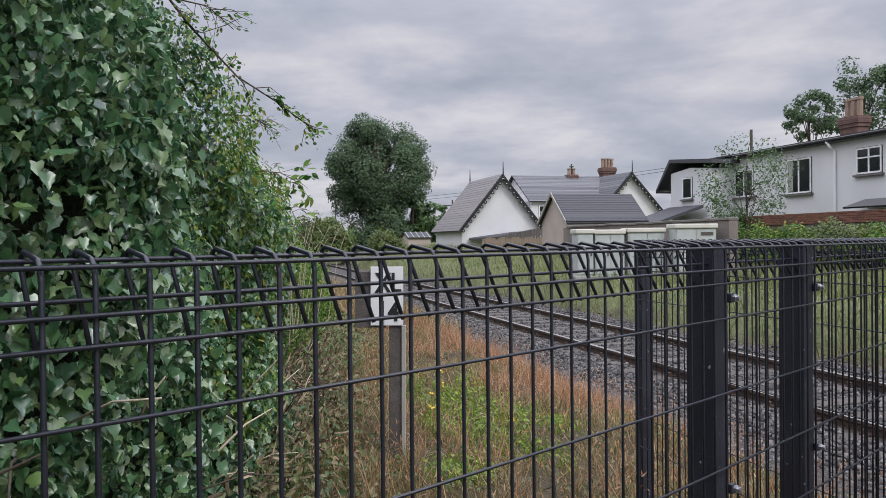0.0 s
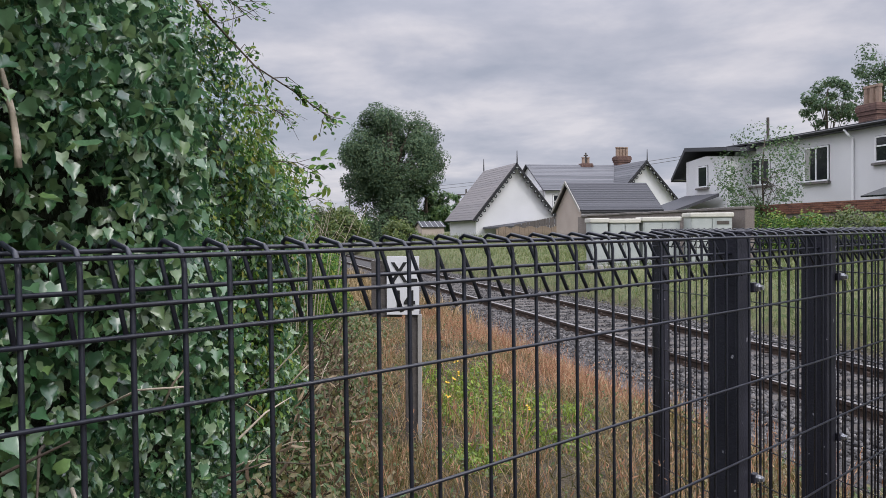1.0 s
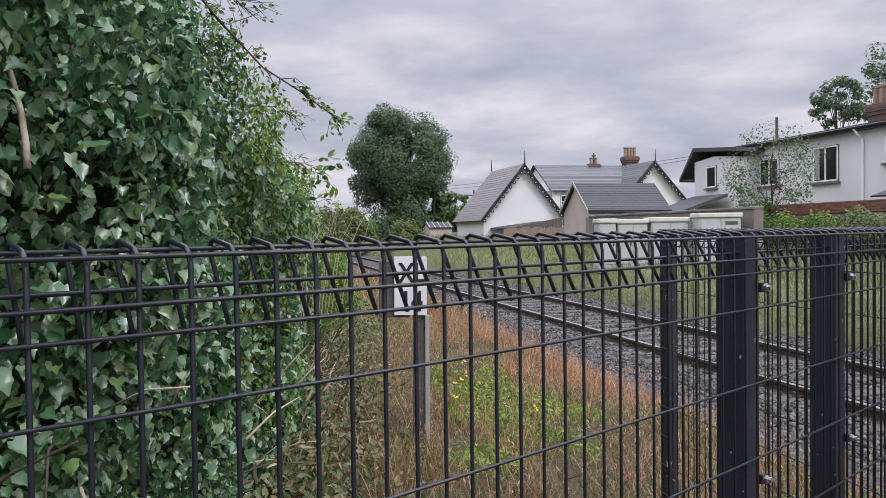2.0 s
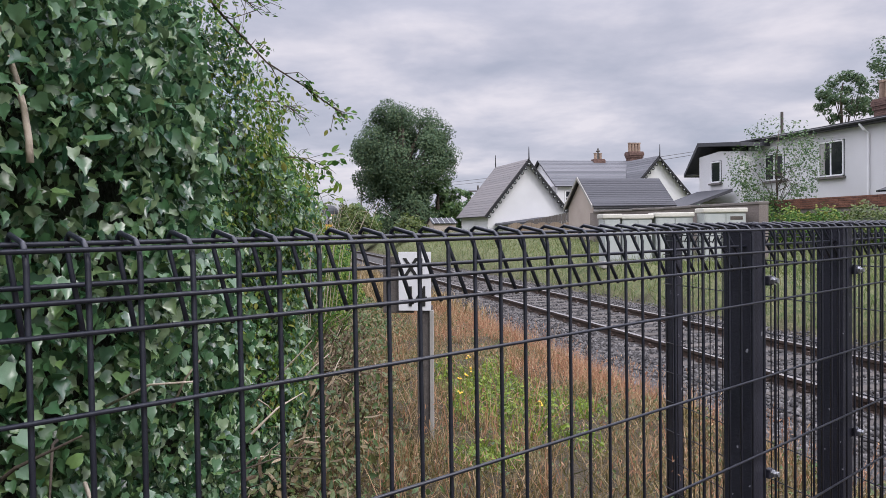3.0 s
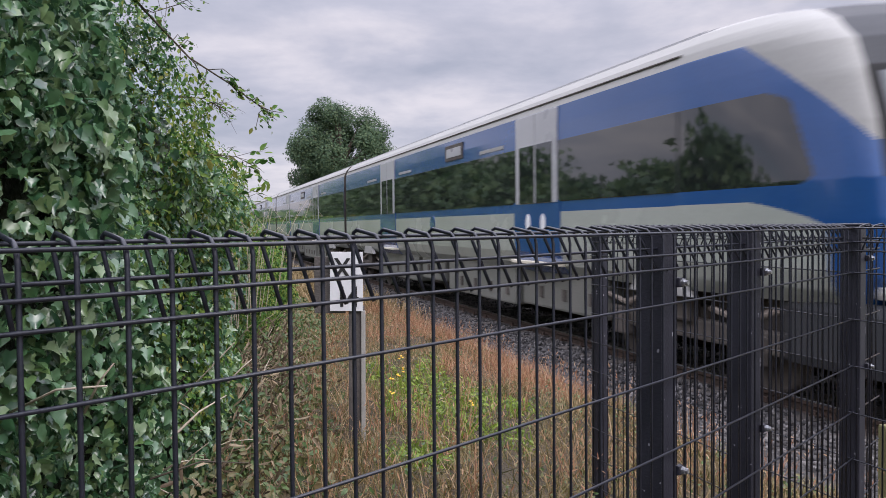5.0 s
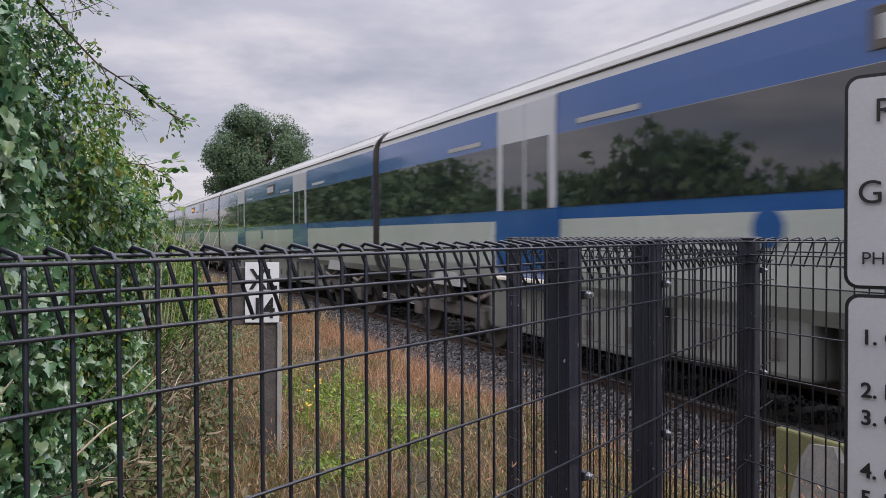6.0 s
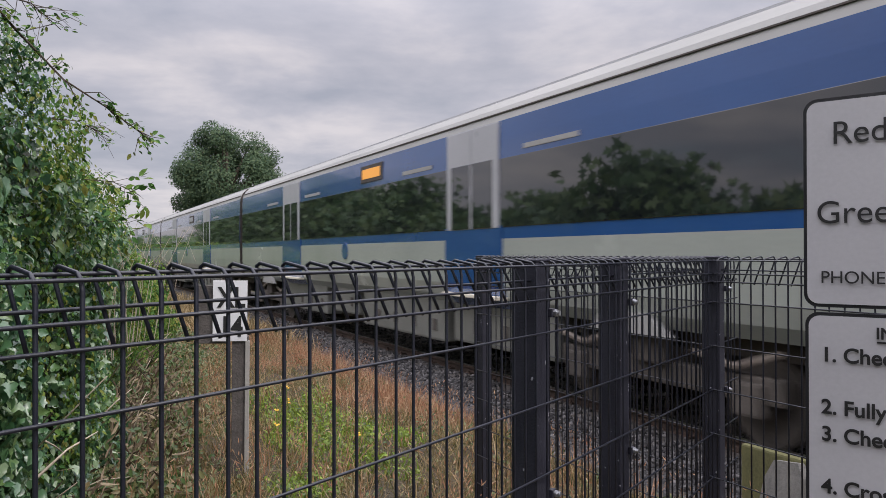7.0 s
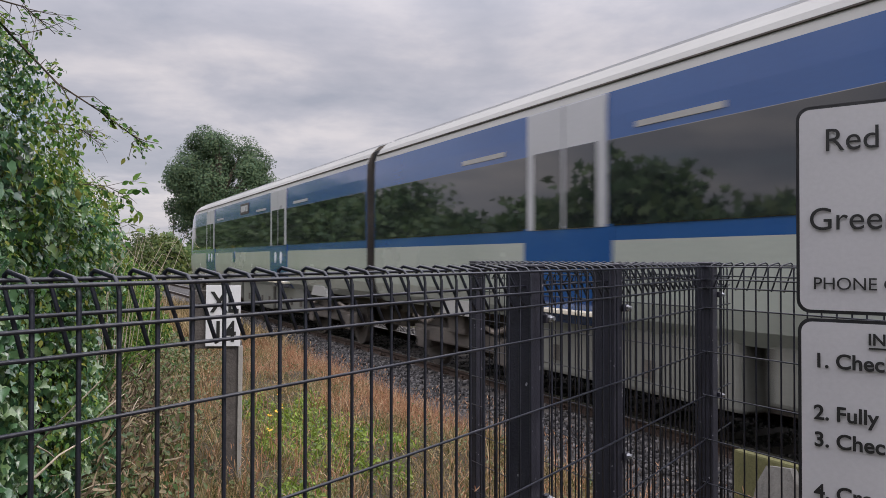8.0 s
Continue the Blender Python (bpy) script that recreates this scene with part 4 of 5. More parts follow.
    p, s = scatter(9000, 2.2, 4.3, 14, 70, 1.6)
    grass("verge_grass", on_ground(p, s), 0.2, 0.55, 0.02, GRASSMIX, "rough grass beside the distant line", 0.35)
    # yellow flowers
    spots = [(1.7, 6.4), (1.75, 6.5), (1.62, 6.35), (2.0, 5.4), (1.85, 6.9), (1.5, 5.9), (9.6, 7.6), (9.7, 7.7), (9.5, 7.8)]
    for p0, s0 in spots:
        g = on_ground(np.array([p0]), np.array([s0]))[0]
        fl = empty("yellow_flower", pose(*g), "small yellow ragwort flower in the grass", "flower", "yellow flowers in the grass")
        h = random.uniform(0.26, 0.38)
        part("flower_stem", Shape().tube([(0, 0, 0), (0.01, 0, h * 0.5), (0.015, 0.01, h)], 0.0025, 5), GRASSGREEN, fl)
        head = Shape()
        for _ in range(3):
            cx, cy, cz = 0.015 + random.uniform(-0.025, 0.025), random.uniform(-0.025, 0.025), h + random.uniform(-0.02, 0.02)
            head.disc((cx, cy, cz), (random.uniform(-0.4, 0.4), -0.5, 1), 0.009, 0.004, 8)
        part("bloom", head, YELLOWFLOWER, fl, "bright yellow bloom")


build_grass()


# ---- trees and bushes ----
def tree(name, x, y, base, height, rx, rz, n, leaf, label, material=TREELEAF, trunk=0.35, clumps=60, low=0.25, seed=1, tv=SPRIG_V, tf=SPRIG_F):
    """Trunk, limbs and a crown of many small sprigs gathered in uneven clumps."""
    rng = np.random.default_rng(seed)
    t = empty(name, pose(x, y, base), label, "tree")
    cz = height - rz
    sh = Shape().tube([(0, 0, -0.2), (0.04 * height * 0.3, 0, height * low), (0, 0.05, cz), (0.1, 0, cz + rz * 0.6)], trunk, 8, 0, trunk * 0.25)
    centres = []
    for i in range(clumps):
        v = rng.normal(0, 1, 3)
        v /= np.linalg.norm(v)
        k = rng.uniform(0.45, 0.93) ** (0.6)
        centres.append(np.array([v[0] * rx * k, v[1] * rx * k, cz + v[2] * rz * k]))
    for c in centres[:max(8, clumps // 3)]:
        a = Vector((0, 0, height * low + (cz - height * low) * rng.uniform(0, 0.9)))
        b = Vector(c)
        sh.tube([a, a.lerp(b, 0.5) + Vector((0, 0, 0.05 * height)), b], trunk * 0.28, 5, 0, trunk * 0.04)
    part("trunk", sh, BARK, t, smooth=True)
    cen = np.array(centres)
    which = rng.integers(0, clumps, n)
    spread = rng.uniform(0.16, 0.34, clumps)[which] * rx
    off = rng.normal(0, 1, (n, 3))
    off /= np.linalg.norm(off, axis=1)[:, None]
    off *= (rng.uniform(0.3, 1.0, n) ** 0.5)[:, None]
    pos = cen[which] + off * (spread * 0.95)[:, None] * np.array([1, 1, rz / rx * 0.85])
    nrm = off + np.array([0, 0, 0.5]) + 0.3 * (pos - np.array([0, 0, cz])) / rx
    me = bulk("crown", tv, tf, pos, turns(nrm, None, 0.5), rng.uniform(leaf * 0.6, leaf * 1.3, n), material)
    ob = new("crown", me); ob.parent = t; ob["kind"] = "stuff"
    return t


def bush(name, x, y, base, rx, h, n, leaf, label, material, seed=1, stretch=1.0):
    rng = np.random.default_rng(seed)
    v = rng.normal(0, 1, (n, 3)); v[:, 2] = np.abs(v[:, 2])
    v /= np.linalg.norm(v, axis=1)[:, None]
    lump = 1 + 0.18 * np.sin(v[:, 0] * 7 + seed) * np.sin(v[:, 1] * 6) + 0.12 * np.sin(v[:, 2] * 11 + v[:, 0] * 5)
    pos = v * np.array([rx * stretch, rx, h]) * (lump * rng.uniform(0.72, 1.02, n))[:, None]
    b = empty(name, pose(x, y, base, 0, 0, TRACK), label, "bush")
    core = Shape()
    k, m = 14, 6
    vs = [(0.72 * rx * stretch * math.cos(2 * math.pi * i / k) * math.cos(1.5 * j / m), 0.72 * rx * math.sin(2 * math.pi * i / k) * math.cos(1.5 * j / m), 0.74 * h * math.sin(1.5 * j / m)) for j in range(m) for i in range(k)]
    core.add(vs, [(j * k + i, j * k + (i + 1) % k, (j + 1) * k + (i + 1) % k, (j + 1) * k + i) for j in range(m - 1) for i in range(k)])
    # Added dark dome under the sprigs, coloured like shade to close the gaps.
    part("painted_shade_backing", core, HEDGEDARK, b, smooth=True)
    me = bulk("foliage", SPRIG_V, SPRIG_F, pos, turns(v, None, 0.5), rng.uniform(leaf * 0.6, leaf * 1.3, n), material)
    ob = new("foliage", me); ob.parent = b; ob["kind"] = "stuff"
    return b


tree("round_tree", -6.1, 72.0, 0.9, 12.3, 5.0, 5.0, 60000, 0.19, "large round-headed dark green broadleaf tree", material=FARLEAF, clumps=120, low=0.2, trunk=0.75, seed=5)
tree("broadleaf_tree", -2.9, 74.0, 0.9, 5.4, 2.3, 2.4, 2600, 0.40, "smaller tree beside the large round tree", clumps=30, seed=8)
tree("broadleaf_tree", 0.2, 92.0, 0.9, 5.2, 3.0, 2.2, 2200, 0.45, "distant tree behind the roofs", clumps=26, seed=9)
tree("broadleaf_tree", 23.4, 50.0, 1.2, 9.8, 1.9, 1.6, 2600, 0.19, "airy open-crowned tree behind the terrace roof", clumps=34, seed=12, trunk=0.16, material=FARLEAF)
tree("broadleaf_tree", 27.2, 50.5, 1.2, 12.0, 2.4, 2.6, 4200, 0.19, "airy open-crowned tree behind the terrace roof", clumps=46, seed=14, trunk=0.18, material=FARLEAF)
tree("broadleaf_tree", 30.8, 51.0, 1.2, 12.6, 2.6, 3.0, 4200, 0.19, "airy open-crowned tree behind the terrace roof", clumps=46, seed=19, trunk=0.18, material=FARLEAF)
tree("young_tree", 11.55, 29.8, 1.1, 4.9, 1.8, 2.1, 3400, 0.085, "thin wispy young tree before the white terrace", clumps=72, seed=17, trunk=0.06, low=0.10, material=TREELEAF)
bush("bush", 10.7, 29.6, 1.1, 0.9, 1.9, 1500, 0.09, "dense leafy foot of the young tree", TREELEAF, 41)
bush("round_bush", -4.0, 55.0, 0.8, 1.35, 1.75, 3200, 0.16, "rounded yellow-green bush beside the line", SHRUB, 3)
bush("bush", -9.4, 64.0, 0.7, 2.0, 3.1, 3200, 0.26, "tall yellow-green bush below the round tree", SHRUB, 4)
bush("bush", -13.2, 78.0, 0.7, 2.3, 3.4, 2600, 0.3, "olive bush in the distance", SHRUB, 6)
bush("bush", -5.3, 69.0, 0.7, 2.7, 4.4, 6000, 0.22, "tall dark bush under the round tree", FARLEAF, 7)
for k in range(7):
    q = world(18.0 - 0.12 * (k % 2), 25.4 - 1.9 * k)
    bush("ivy_bank", q.x, q.y, 0.95, 1.35, (0.80, 1.25, 1.15, 1.22, 1.12, 1.3, 1.3)[k], 5200, 0.085, "ivy heaped against the brick wall" if k % 3 else "brambles heaped against the brick wall", HEDGE if k % 3 else SHRUB, 30 + k)


def build_woods():
    """Leafy belt beyond the hedge that closes the near side of the line."""
    n = 60000
    rng = np.random.default_rng(21)
    s = rng.uniform(-30, 120, n)
    p = -7.5 + rng.normal(0, 1.2, n) - 0.02 * s
    top = 3.1 + 1.0 * np.sin(s * 0.35) + 0.9 * np.sin(s * 0.93 + 1) + 4.8 * smooth_step(34, 62, s)
    z = 0.3 + top * rng.uniform(0, 1, n) ** 0.8
    pos = np.stack([p * CP - s * SP, p * SP + s * CP, z], 1)
    me = bulk("woodland_belt", SPRIG_V, SPRIG_F, pos, turns(np.tile(np.array([0.8, -0.2, 0.5]), (n, 1)), None, 0.6), rng.uniform(0.3, 0.6, n), TREELEAF)
    tagged(new("woodland_belt", me), "belt of broadleaf trees behind the hedge", "woodland", kind="stuff")
    n = 7000
    a = rng.uniform(-1.1, 1.5, n)
    r = 190 + rng.uniform(-15, 15, n)
    z = 0.5 + (4.2 + 1.5 * np.sin(a * 31) + 1.0 * np.sin(a * 77)) * rng.uniform(0, 1, n)
    pos = np.stack([r * np.sin(a), r * np.cos(a), z], 1)
    me = bulk("far_trees", SPRIG_V, SPRIG_F, pos, turns(np.stack([-np.sin(a), -np.cos(a), 0.4 + 0 * a], 1), None, 0.5), rng.uniform(1.0, 2.2, n), TREELEAF)
    tagged(new("far_trees", me), "low line of far trees on the horizon", "woodland", kind="stuff")


build_woods()


# ---- buildings: local x across the line (p), y along it (s) ----
def roof_courses(parent, a, b, c, d, material, course=0.22, lift=0.008):
    """Slate courses on the slope a (eave start), b (eave end), c (ridge end), d (ridge start)."""
    a, b, c, d = (Vector(q) for q in (a, b, c, d))
    rows = max(3, int(((a - d).length) / course))
    nrm = (b - a).cross(d - a).normalized()
    if nrm.z < 0:
        nrm = -nrm
    for i in range(rows):
        k0, k1 = i / rows, min(1.0, (i + 1.08) / rows)
        l0, r0 = a.lerp(d, k0), b.lerp(c, k0)
        l1, r1 = a.lerp(d, k1), b.lerp(c, k1)
        sh = Shape()
        q = [l0 + nrm * (lift + 0.010), r0 + nrm * (lift + 0.010), r1 + nrm * lift, l1 + nrm * lift]
        low = [l0 + nrm * 0.0, r0 + nrm * 0.0, r1 + nrm * 0.0, l1 + nrm * 0.0]
        sh.add(q + low, [(0, 1, 2, 3), (7, 6, 5, 4), (0, 4, 5, 1), (1, 5, 6, 2), (2, 6, 7, 3), (3, 7, 4, 0)])
        part("slate_course", sh, material, parent)


def window_unit(parent, m, w, h, bars=1, cross=False, curtain=False):
    """A window set into a wall; local x across, z up, -y outwards."""
    win = part("window", Shape().box(-w / 2 - 0.02, w / 2 + 0.02, -0.012, 0.05, -0.02, h + 0.02).box(-w / 2, w / 2, -0.02, -0.013, 0, h), [GLASS], parent, m=m)
    fr = Shape()
    t = 0.06
    for x0, x1, z0, z1 in ((-w / 2, -w / 2 + t, 0, h), (w / 2 - t, w / 2, 0, h), (-w / 2, w / 2, 0, t), (-w / 2, w / 2, h - t, h)):
        fr.box(x0, x1, -0.055, -0.012, z0, z1, bevel=0.006)
    for i in range(bars):
        x = -w / 2 + w * (i + 1) / (bars + 1)
        fr.box(x - 0.03, x + 0.03, -0.05, -0.012, 0, h)
    if cross:
        fr.box(-w / 2, w / 2, -0.05, -0.012, h * 0.62 - 0.025, h * 0.62 + 0.025)
    if curtain:
        folds = [(-w / 2 + 0.06 + 0.30 * k / 12, -0.024 - 0.006 * (k % 2), 0.0) for k in range(13)]
        cloth = Shape().add([(x, y, z) for z in (0.10, h - 0.07) for x, y, _ in folds], [(k, k + 1, k + 14, k + 13) for k in range(12)])
        part("curtain", cloth, SILVER, win, "pale folded curtain")
    part("window_frame", fr, UPVC, win, "white window frame")
    part("window_sill", Shape().box(-w / 2 - 0.1, w / 2 + 0.1, -0.13, 0.0, -0.10, -0.02, bevel=0.01), SILL, win, "stone sill")
    return win


def gable_block(parent, x0, x1, y0, y1, z0, eave, ridge, axis, wall, name="wall"):
    """A block with a pitched roof whose ridge runs along axis; walls as one mesh, solid."""
    sh = Shape()
    if axis == "y":
        xm = (x0 + x1) / 2
        sh.extrude([(x0, y0, z0), (x1, y0, z0), (x1, y0, eave), (xm, y0, ridge), (x0, y0, eave)], (0, y1 - y0, 0))
    else:
        ym = (y0 + y1) / 2
        sh.extrude([(x0, y0, z0), (x0, y1, z0), (x0, y1, eave), (x0, ym, ridge), (x0, y0, eave)], (x1 - x0, 0, 0))
    return part(name, sh, wall, parent)


def roof_slopes(parent, x0, x1, y0, y1, eave, ridge, axis, material, over=0.3, course=0.22):
    if axis == "y":
        xm, k = (x0 + x1) / 2, (ridge - eave) / ((x1 - x0) / 2)
        for xe, sg in ((x0, -1), (x1, 1)):
            e = (xe + sg * over, eave - k * over)
            pr = Shape().extrude([(e[0], y0 - over, e[1] + 0.03), (xm, y0 - over, ridge + 0.03), (xm, y0 - over, ridge + 0.09), (e[0], y0 - over, e[1] + 0.09)], (0, y1 - y0 + 2 * over, 0))
            part("roof", pr, BLACKPAINT, parent, "roof slope with dark edges")
            roof_courses(parent, (e[0], y0 - over + 0.02, e[1] + 0.09), (e[0], y1 + over - 0.02, e[1] + 0.09), (xm, y1 + over - 0.02, ridge + 0.09), (xm, y0 - over + 0.02, ridge + 0.09), material, course)
    else:
        ym, k = (y0 + y1) / 2, (ridge - eave) / ((y1 - y0) / 2)
        for ye, sg in ((y0, -1), (y1, 1)):
            e = (ye + sg * over, eave - k * over)
            pr = Shape().extrude([(x0 - over, e[0], e[1] + 0.03), (x0 - over, ym, ridge + 0.03), (x0 - over, ym, ridge + 0.09), (x0 - over, e[0], e[1] + 0.09)], (x1 - x0 + 2 * over, 0, 0))
            part("roof", pr, BLACKPAINT, parent, "roof slope with dark edges")
            roof_courses(parent, (x0 - over + 0.02, e[0], e[1] + 0.09), (x1 + over - 0.02, e[0], e[1] + 0.09), (x1 + over - 0.02, ym, ridge + 0.09), (x0 - over + 0.02, ym, ridge + 0.09), material, course)


def bargeboards(parent, x0, x1, y, eave, ridge, over):
    """Scalloped black and white boards on a gable that faces -y, and its finial."""
    xm, k = (x0 + x1) / 2, (ridge - eave) / ((x1 - x0) / 2)
    for sg in (-1, 1):
        a = Vector((xm, y, ridge + 0.05))
        b = Vector((xm + sg * ((x1 - x0) / 2 + over), y, eave - k * over + 0.05))
        d = (b - a).normalized()
        n = Vector((d.z, 0, -d.x)) * sg
        if n.z > 0:
            n = -n
        part("bargeboard", Shape().extrude([a, b, b + n * 0.13, a + n * 0.13], (0, -0.05, 0)), BLACKPAINT, parent, "black bargeboard")
        length = (b - a).length
        cnt = int(length / 0.36)
        for i in range(cnt):
            c = a + d * (length * (i + 0.5) / cnt) + n * 0.19
            part("scallop", Shape().disc(c + Vector((0, -0.02, 0)), (0, 1, 0), 0.115, 0.04, 10), BLACKPAINT, parent)
            part("scallop_eye", Shape().disc(c + Vector((0, -0.045, 0)) , (0, 1, 0), 0.042, 0.02, 8), CABINET, parent, "white pierced eye")
    part("finial", Shape().tube([(xm, y - 0.03, ridge - 0.15), (xm, y - 0.03, ridge + 0.35), (xm, y - 0.03, ridge + 0.85)], 0.055, 6, 0, 0.02), BLACKPAINT, parent, "black finial")


def chimney(parent, x, y, z0, z1, w, d, pots, name="chimney", tall=0.52, fat=0.105, along=False):
    n = max(4, int((z1 - z0) / 0.075))
    rings = []
    for j in range(n):
        za, zb = z0 + (z1 - z0) * j / n, z0 + (z1 - z0) * (j + 1) / n
        o = 0.05 if n - 6 <= j < n - 4 or j == n - 1 else 0.09 if n - 4 <= j < n - 1 else 0.0
        rings += [(o - 0.010, za), (o, za + 0.008), (o, zb - 0.008), (o - 0.010, zb)]
    sh = Shape()
    for o, z in rings:
        sh.v += [(x - w / 2 - o, y - d / 2 - o, z), (x + w / 2 + o, y - d / 2 - o, z), (x + w / 2 + o, y + d / 2 + o, z), (x - w / 2 - o, y + d / 2 + o, z)]
    sh.f = [(4 * i + k, 4 * i + (k + 1) % 4, 4 * i + 4 + (k + 1) % 4, 4 * i + 4 + k) for i in range(len(rings) - 1) for k in range(4)]
    sh.f += [(3, 2, 1, 0), tuple(4 * len(rings) - 4 + k for k in range(4))]
    sh.m = [0] * len(sh.f)
    c = part(name, sh, STACK, parent, "brown-red brick chimney stack")
    for i in range(pots):
        px = x + (i - (pots - 1) / 2) * w / max(pots, 1) * 1.0
        py = y
        if along:
            px, py = x, y + (i - (pots - 1) / 2) * d / pots
        sh = Shape().tube([(px, py, z1), (px, py, z1 + tall * 0.8), (px, py, z1 + tall)], fat, 10, 0, fat * 0.9)
        sh.tube([(px, py, z1 + tall * 0.96), (px, py, z1 + tall * 1.1)], fat * 1.18, 10)
        part("chimney_pot", sh, CLAY, c, "clay chimney pot")


def build_cottage():
    h = empty("station_house", on_track(0, 0), "white rendered house with slate roofs and scalloped gables", "house")
    # left wing, main block, right wing
    gable_block(h, 14.25, 19.55, 47.2, 53.6, 0.6, 2.62, 5.85, "y", WHITEWALL)
    roof_slopes(h, 14.25, 19.55, 47.2, 53.6, 2.62, 5.85, "y", TILEROOF, 0.30)
    bargeboards(h, 14.25, 19.55, 46.86, 2.62, 5.85, 0.30)
    gable_block(h, 20.3, 29.0, 50.6, 57.0, 0.6, 4.45, 6.35, "x", WHITEWALL)
    roof_slopes(h, 20.3, 29.0, 50.6, 57.0, 4.45, 6.35, "x", SLATE, 0.25)
    gable_block(h, 24.5, 29.7, 49.2, 55.0, 0.6, 3.45, 6.30, "y", WHITEWALL)
    roof_slopes(h, 24.5, 29.7, 49.2, 55.0, 3.45, 6.30, "y", SLATE, 0.30)
    bargeboards(h, 24.5, 29.7, 48.86, 3.45, 6.30, 0.30)
    xm = 16.9
    part("finial", Shape().tube([(xm, 53.85, 5.7), (xm, 53.85, 6.3), (xm, 53.85, 6.8)], 0.055, 6, 0, 0.02), BLACKPAINT, h, "black finial")
    part("link_wall", Shape().box(19.0, 20.4, 50.9, 53.5, 0.6, 4.4), WHITEWALL, h, "white linking wall")
    window_unit(h, pose(21.3, 50.6, 2.9), 0.9, 1.2, 1, True)
    window_unit(h, pose(27.1, 49.2, 3.6), 0.55, 0.8, 0)
    chimney(h, 24.8, 53.8, 5.9, 6.55, 0.75, 0.5, 2, tall=0.42, fat=0.12)
    part("cowl", Shape().tube([(24.82, 53.8, 6.5), (24.82, 53.8, 7.15), (24.82, 53.8, 7.35)], 0.06, 6).box(24.68, 24.96, 53.7, 53.9, 7.1, 7.2, bevel=0.03), UNDER, h, "dark cowl between the pots")
    chimney(h, 27.75, 53.8, 5.9, 7.12, 1.0, 0.7, 4, tall=0.62, fat=0.12)
    # low lean-to in front of the gable wall
    lean = Shape().extrude([(14.6, 46.9, 1.75), (19.2, 44.2, 2.05), (19.2, 44.2, 2.15), (14.6, 46.9, 1.85)], (0.8, 1.6, 0.25))
    part("lean_to_roof", lean, SLATE2, h, "grey lean-to roof")
    return h


build_cottage()


def build_shed():
    h = empty("outbuilding", on_track(0, 0), "small buff rendered outbuilding with dark slate roof", "shed")
    gable_block(h, 14.05, 17.7, 30.9, 33.7, 0.6, 2.52, 3.68, "x", BEIGEWALL)
    part("gutter", Shape().box(13.95, 17.85, 30.68, 30.76, 2.36, 2.45, bevel=0.01), BLACKPAINT, h, "black gutter")
    part("front_wall", Shape().box(14.02, 17.62, 30.86, 30.9, 0.6, 2.50), WHITEWALL, h, "white front wall")
    roof_slopes(h, 14.05, 17.75, 30.9, 33.7, 2.52, 3.68, "x", SLATE2, 0.12, 0.13)
    part("verge", Shape().extrude([(13.90, 30.75, 2.42), (13.90, 32.3, 3.70), (13.90, 33.85, 2.42), (13.90, 33.85, 2.56), (13.90, 32.3, 3.84), (13.90, 30.75, 2.56)], (-0.04, 0, 0)), CONCRETE, h, "pale verge edge")
    b = empty("greenhouse", on_track(0, 0), "low glazed shed with slatted pale roof", "shed")
    gable_block(b, 13.7, 15.5, 60.0, 62.5, 0.6, 1.95, 2.35, "x", BEIGEWALL)
    roof_slopes(b, 13.7, 15.5, 60.0, 62.5, 1.95, 2.35, "x", SLATE2, 0.12, 0.3)
    for i in range(5):
        part("glazing_bar", Shape().extrude([(13.7 + 0.43 * i, 59.85, 1.99), (13.7 + 0.43 * i, 61.25, 2.47), (13.7 + 0.43 * i, 61.25, 2.50), (13.7 + 0.43 * i, 59.85, 2.02)], (0.04, 0, 0)), CABINET, b)


build_shed()


